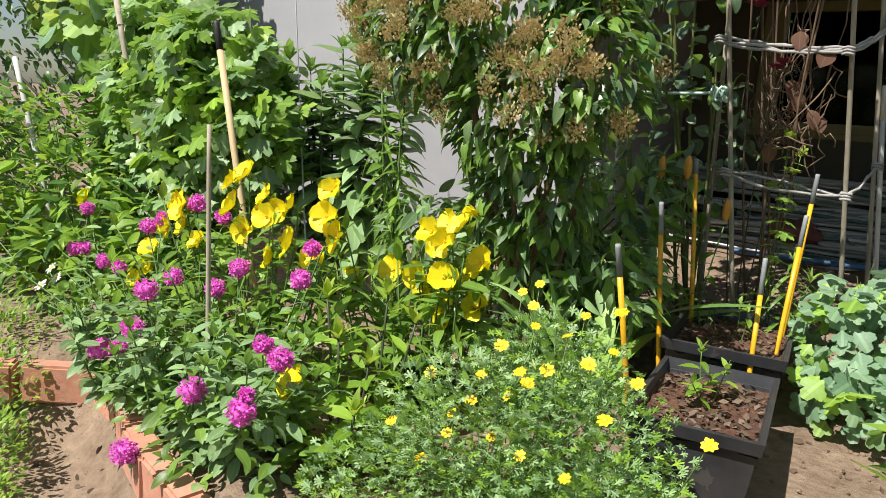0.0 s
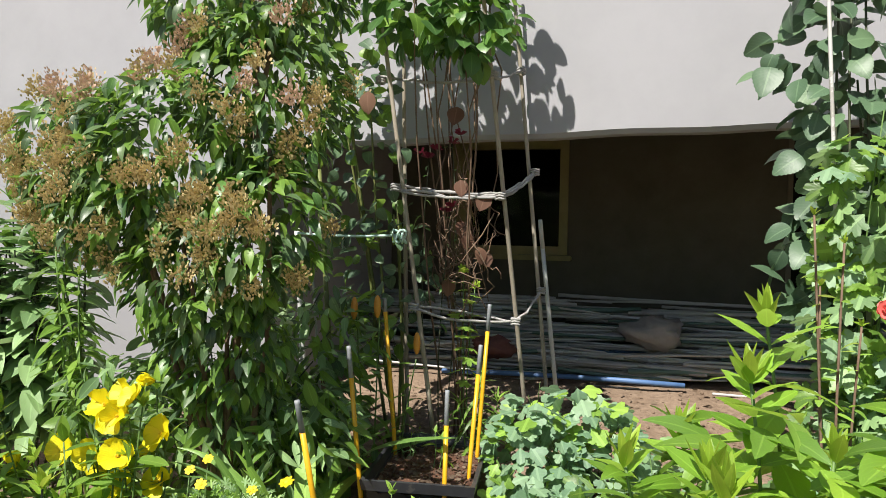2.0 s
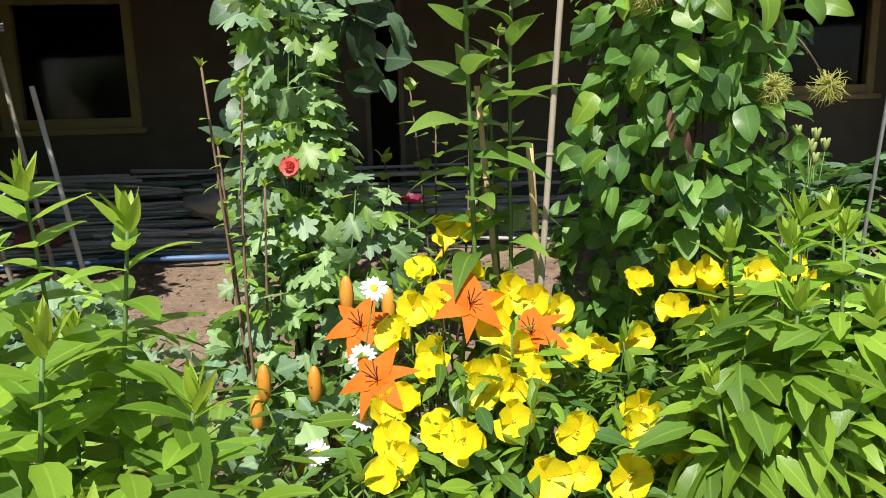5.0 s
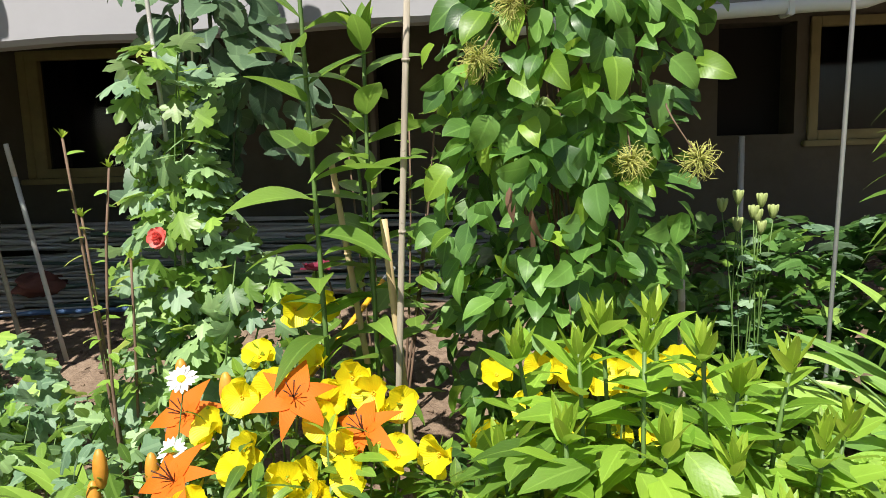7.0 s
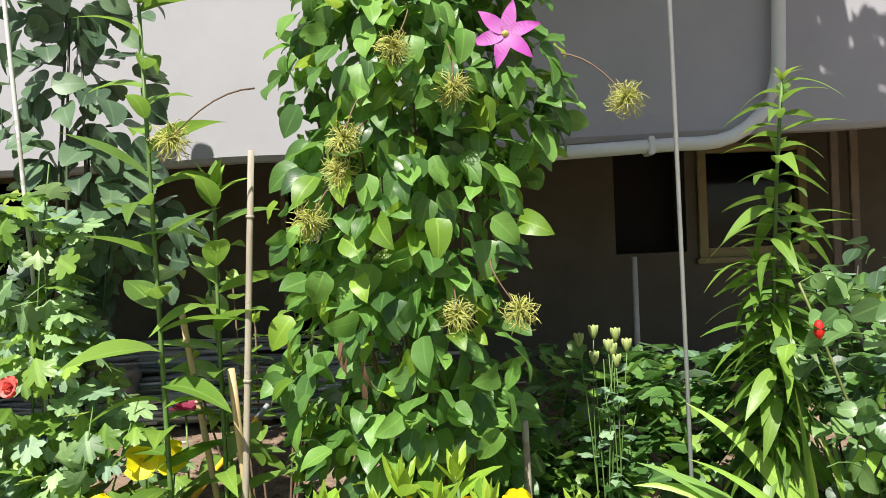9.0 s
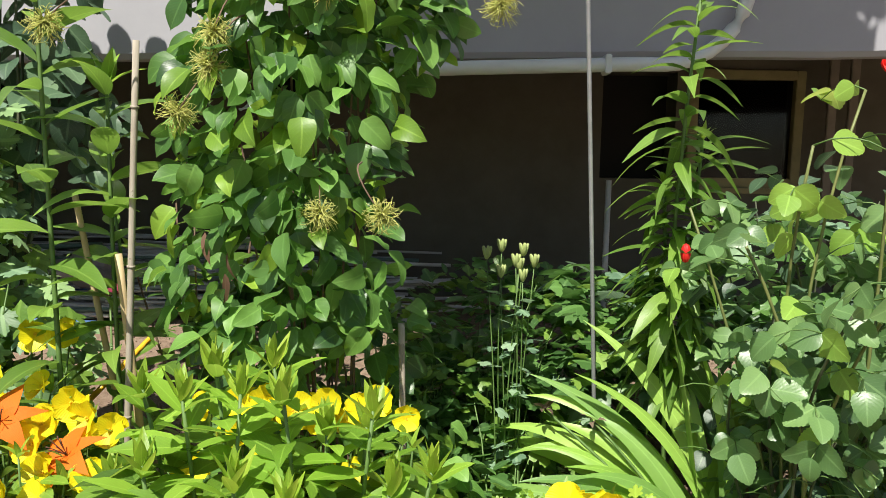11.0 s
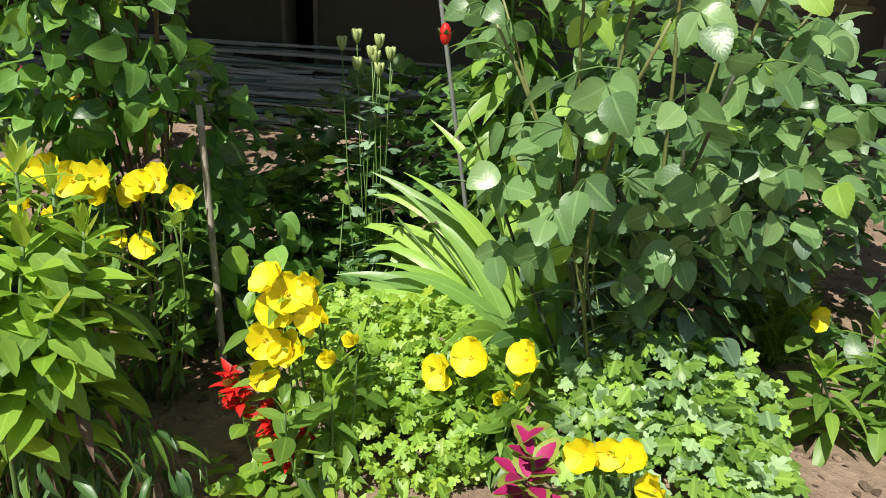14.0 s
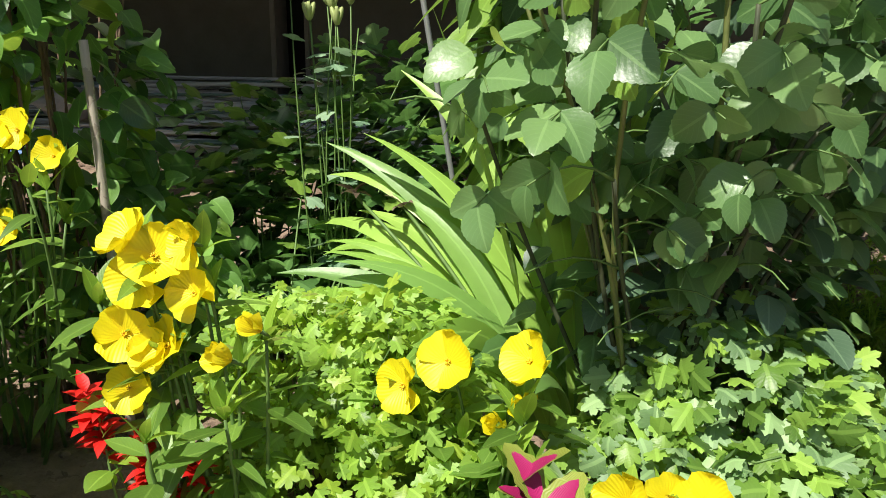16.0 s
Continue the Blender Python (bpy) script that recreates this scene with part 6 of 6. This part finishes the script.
rose_bush()
_rg = np.array(on_ground(3.02, 2.05))
rr = thing("red_rose", _rg, "open red rose on a tall cane", "flower")
part("flower", [moved(blade(0.6, petal_form, 7, 0.3, -0.5), aim(np.array((2.98, 1.87, 1.33)) - _rg, k * 137.5, 80 - 3.5 * k, 0.028 + 0.0009 * k)) for k in range(16)], [P_RED], rr)
part("cane", [tube(bend((0, 0, 0), np.array((2.98, 1.87, 1.33)) - _rg, 0.02, 0.03, 6), 0.005, 0.003, 6)], [STEMR], rr)
cloud_plant("peony", on_ground(3.25, 2.75), "shaded broad-leaved plant by the recess", "plant", [(3.2, 2.75, 0.85, 0.3, 0.2, 0.25), (3.5, 2.8, 0.7, 0.3, 0.22, 0.3), (3.0, 2.75, 0.6, 0.3, 0.2, 0.3), (3.6, 2.6, 0.4, 0.35, 0.25, 0.3), (2.7, 2.8, 0.55, 0.3, 0.2, 0.3)], 700, L_BROAD + L_MUM, [G_DEEP, G_BLUE], 0.11, 160, (-40, 20), 0.45, 12, STEMD, 0.005, (0.75, 0.25))

# ---- front of the bed ----
cloud_plant("groundcover", on_ground(2.5, 1.94), "light green cut-leaved groundcover", "plant", [(2.44, 1.98, 0.26, 0.18, 0.14, 0.15), (2.58, 1.96, 0.27, 0.16, 0.13, 0.15), (2.55, 1.82, 0.18, 0.2, 0.14, 0.13), (2.36, 2.08, 0.24, 0.16, 0.1, 0.14), (2.66, 1.86, 0.18, 0.12, 0.12, 0.12)], 2300, [lobed(5, 0.42, 255, d, 3) for d in (0.1, 0.3, 0.5)], [G_LIME, G_FRESH, G_TIP], 0.029, 200, (-48, 18), 0.45, 14, STEM, 0.002, (0.5, 0.3, 0.2), sunny=True)
cloud_plant("chrysanthemum", on_ground(3.12, 1.95), "rounded cushion of green chrysanthemum leaves", "plant", [(3.07, 2.00, 0.24, 0.18, 0.14, 0.19), (3.22, 2.02, 0.20, 0.13, 0.13, 0.15), (2.98, 1.92, 0.17, 0.14, 0.13, 0.15), (3.12, 1.86, 0.14, 0.2, 0.12, 0.13), (3.25, 1.88, 0.12, 0.12, 0.12, 0.12)], 1700, [lobed(5, 0.34, 265, d, 3) for d in (0.12, 0.3, 0.5)], [G_LIME, G_GREY, G_MID], 0.037, 240, (-48, 15), 0.5, 14, STEM, 0.003, (0.25, 0.4, 0.35), sunny=True)
_g = on_ground(2.34, 1.75)
sal = stem_plant("salvia", _g, "scarlet salvia with fresh green leaves", "flower", [(x, y, z) for x, y, z in SALVIA[:4]] + [(2.2, 1.68, 0.14), (2.3, 1.66, 0.13), (2.42, 1.68, 0.14), (2.26, 1.62, 0.12), (2.36, 1.62, 0.12)], L_ROUND, [G_FRESH, G_LIME], 0.05, 5, 60, STEM, 0.0025, 0.3, 0.6, 2, 0.8, (10, -20), "", True)
for p in local(SALVIA, _g):
    fl = []
    for k in range(24):
        q = p + np.array((0, 0, -0.03 + 0.0028 * k))
        fl.append(moved(blade(0.22, lance, 4, 0.4, 0.35), aim(q, k * 137.5, U(5, 60), U(0.026, 0.044))))
    part("flower_spike", fl, [P_RED], sal, "scarlet flower spike")
_g = on_ground(2.84, 1.6)
cole = thing("coleus", _g, "magenta coleus leaves edged in lime green", "plant")
for i in range(20):
    a, u = i * 137.5, i / 20
    m = aim((U(-0.02, 0.02), U(-0.02, 0.02), 0.09 + 0.13 * (1 - u)), a, 55 - 60 * u, U(0.05, 0.075), U(-15, 15))
    leaf = part("leaf", [moved(blade(0.30, oval, 8, 0.2, 0.2, 0.12), m)], [P_COLED], cole)
    part("leaf_middle", [moved(blade(0.22, oval, 8, 0.2, 0.2, 0.05), aim(m[:3, 3] + np.array((0, 0, 0.0025)), a, 55 - 60 * u, 0.058, 0))], [P_COLEUS], leaf, "magenta leaf centre")
part("stem", [tube([(0, 0, 0), (0, 0, 0.17)], 0.004, 0.003, 6)], [P_BURG], cole)
stem_plant("burgundy_coleus", on_ground(3.02, 1.60), "small burgundy-leaved plant on bare soil", "plant", [(3.0, 1.6, 0.15), (3.06, 1.62, 0.13)], L_BROAD, [P_BURG], 0.045, 7, 20, P_BURG, 0.003, 0.2, 0.5, 3)
for k, (x, y) in enumerate(((2.5, 1.6), (2.62, 1.58), (2.7, 1.62))):
    stem_plant("seedling", on_ground(x, y), "young bright green seedling in bare soil", "plant", [(x + U(-0.03, 0.03), y, 0.2), (x + 0.04, y - 0.02, 0.17)], L_BROAD, [G_FRESH, G_LIME], 0.05, 6, 30, STEM, 0.002, 0.2, 0.6, 4, 0.8, (20, 0), "seedlings")


def feathery(base, label):
    g = on_ground(*base)
    h = thing("cosmos", g, label, "plant")
    for i in range(46):
        t = np.array((U(-0.13, 0.13), U(-0.1, 0.1), U(0.14, 0.38)))
        line = bend((U(-0.02, 0.02), U(-0.02, 0.02), 0), t, 0.02, U(-0.03, 0.03), 6)
        sh = [tube(line, 0.0016, 0.001, 3)]
        for k in range(60):
            p = line[1 + k % 6] + (line[min(6, 2 + k % 6)] - line[1 + k % 6]) * U(0, 1)
            sh.append(moved(L_FINE[0], aim(p, U(0, 360), U(-10, 60), U(0.025, 0.05), 0, 0.6)))
        part("shoot", sh, [G_FRESH], h)


feathery((3.43, 2.46), "feathery needle-leaved green plant")
primrose((3.55, 2.15), [(3.43, 2.20, 0.38), (3.70, 2.1, 0.42)], "evening primrose with long leaves and one yellow flower", 9, 0.12, 9, 0.032, 90)
stem_plant("marigold", on_ground(3.22, 1.62), "single small orange marigold by the path", "flower", [(3.22, 1.62, 0.14)], L_FINE, [G_MID], 0.03, 10, 0, STEM, 0.002, 0.1)
_mg = thing("marigold", on_ground(3.22, 1.6), "small orange marigold flower head by the path", "flower")
part("flower", [moved(L_PETAL[k % 3], aim((0, 0, 0.16), k * 40, 15 + 25 * (k // 9), 0.018)) for k in range(18)], [P_SMALL], _mg)
part("stem", [tube([(0, 0.01, 0), (0, 0, 0.16)], 0.0018, 0.0015, 5)], [STEM], _mg)
tape = thing("plant_tie", (2.95, 2.05, 0.44), "loose pale green strip of plant tie at the rose base", "plant tie")
part("strip", [tube([(0.10, 0.0, 0.06), (0.04, -0.02, 0.05), (-0.02, -0.03, 0.03), (-0.06, -0.04, -0.03), (-0.04, -0.05, -0.09), (0.0, -0.06, -0.12)], 0.006, 0.005, 6)], [CORD], tape)
part("knot", [tube([(0.1 + 0.02 * math.cos(s), 0.0, 0.05 + 0.018 * math.sin(1.7 * s)) for s in np.linspace(0, 9, 24)], 0.0035, 0.0035, 5)], [ROPE], tape)

# ---- litter and stones on the soil ----
lit = []
for _ in range(5200):
    x, y = U(-2.6, 4.0), U(0.45, 4.0)
    lit.append(moved(L_LANCE[0] if _ % 3 else L_ROUND[0], aim((x, y, ground_z(x, y) + 0.004), U(0, 360), U(-12, 12), U(0.012, 0.04), U(-30, 30))))
o = new("leaf_litter", mesh_of("leaf_litter", lit, [G_LITTER]))
tagged(o, "dry leaf scraps and crumbs strewn on the soil", "leaf litter", "", "stuff")
peb = []
_pb = ball(4, 6, 0.7)
for _ in range(2200):
    x, y = U(-2.4, 4.0), U(0.4, 4.0)
    s = U(0.003, 0.011)
    m = aim((x, y, ground_z(x, y) + s * 0.2), U(0, 360), 0, s, 0, U(0.7, 1.3))
    peb.append(moved(_pb, m))
o = new("soil_crumbs", mesh_of("soil_crumbs", peb, [SOIL]))
tagged(o, "small lumps of dry soil and grit", "soil crumbs", "", "stuff")
pet = []
for _ in range(50):
    x, y = float(rng.normal(3.3, 0.14)), float(rng.normal(2.16, 0.12))
    pet.append(moved(L_ROUND[0], aim((x, y, ground_z(x, y) + 0.006), U(0, 360), U(-35, 35), U(0.010, 0.022), U(-60, 60))))
tagged(new("fallen_petals", mesh_of("fallen_petals", pet, [P_BURG])), "fallen dark red petals on the soil", "petals", "", "stuff")
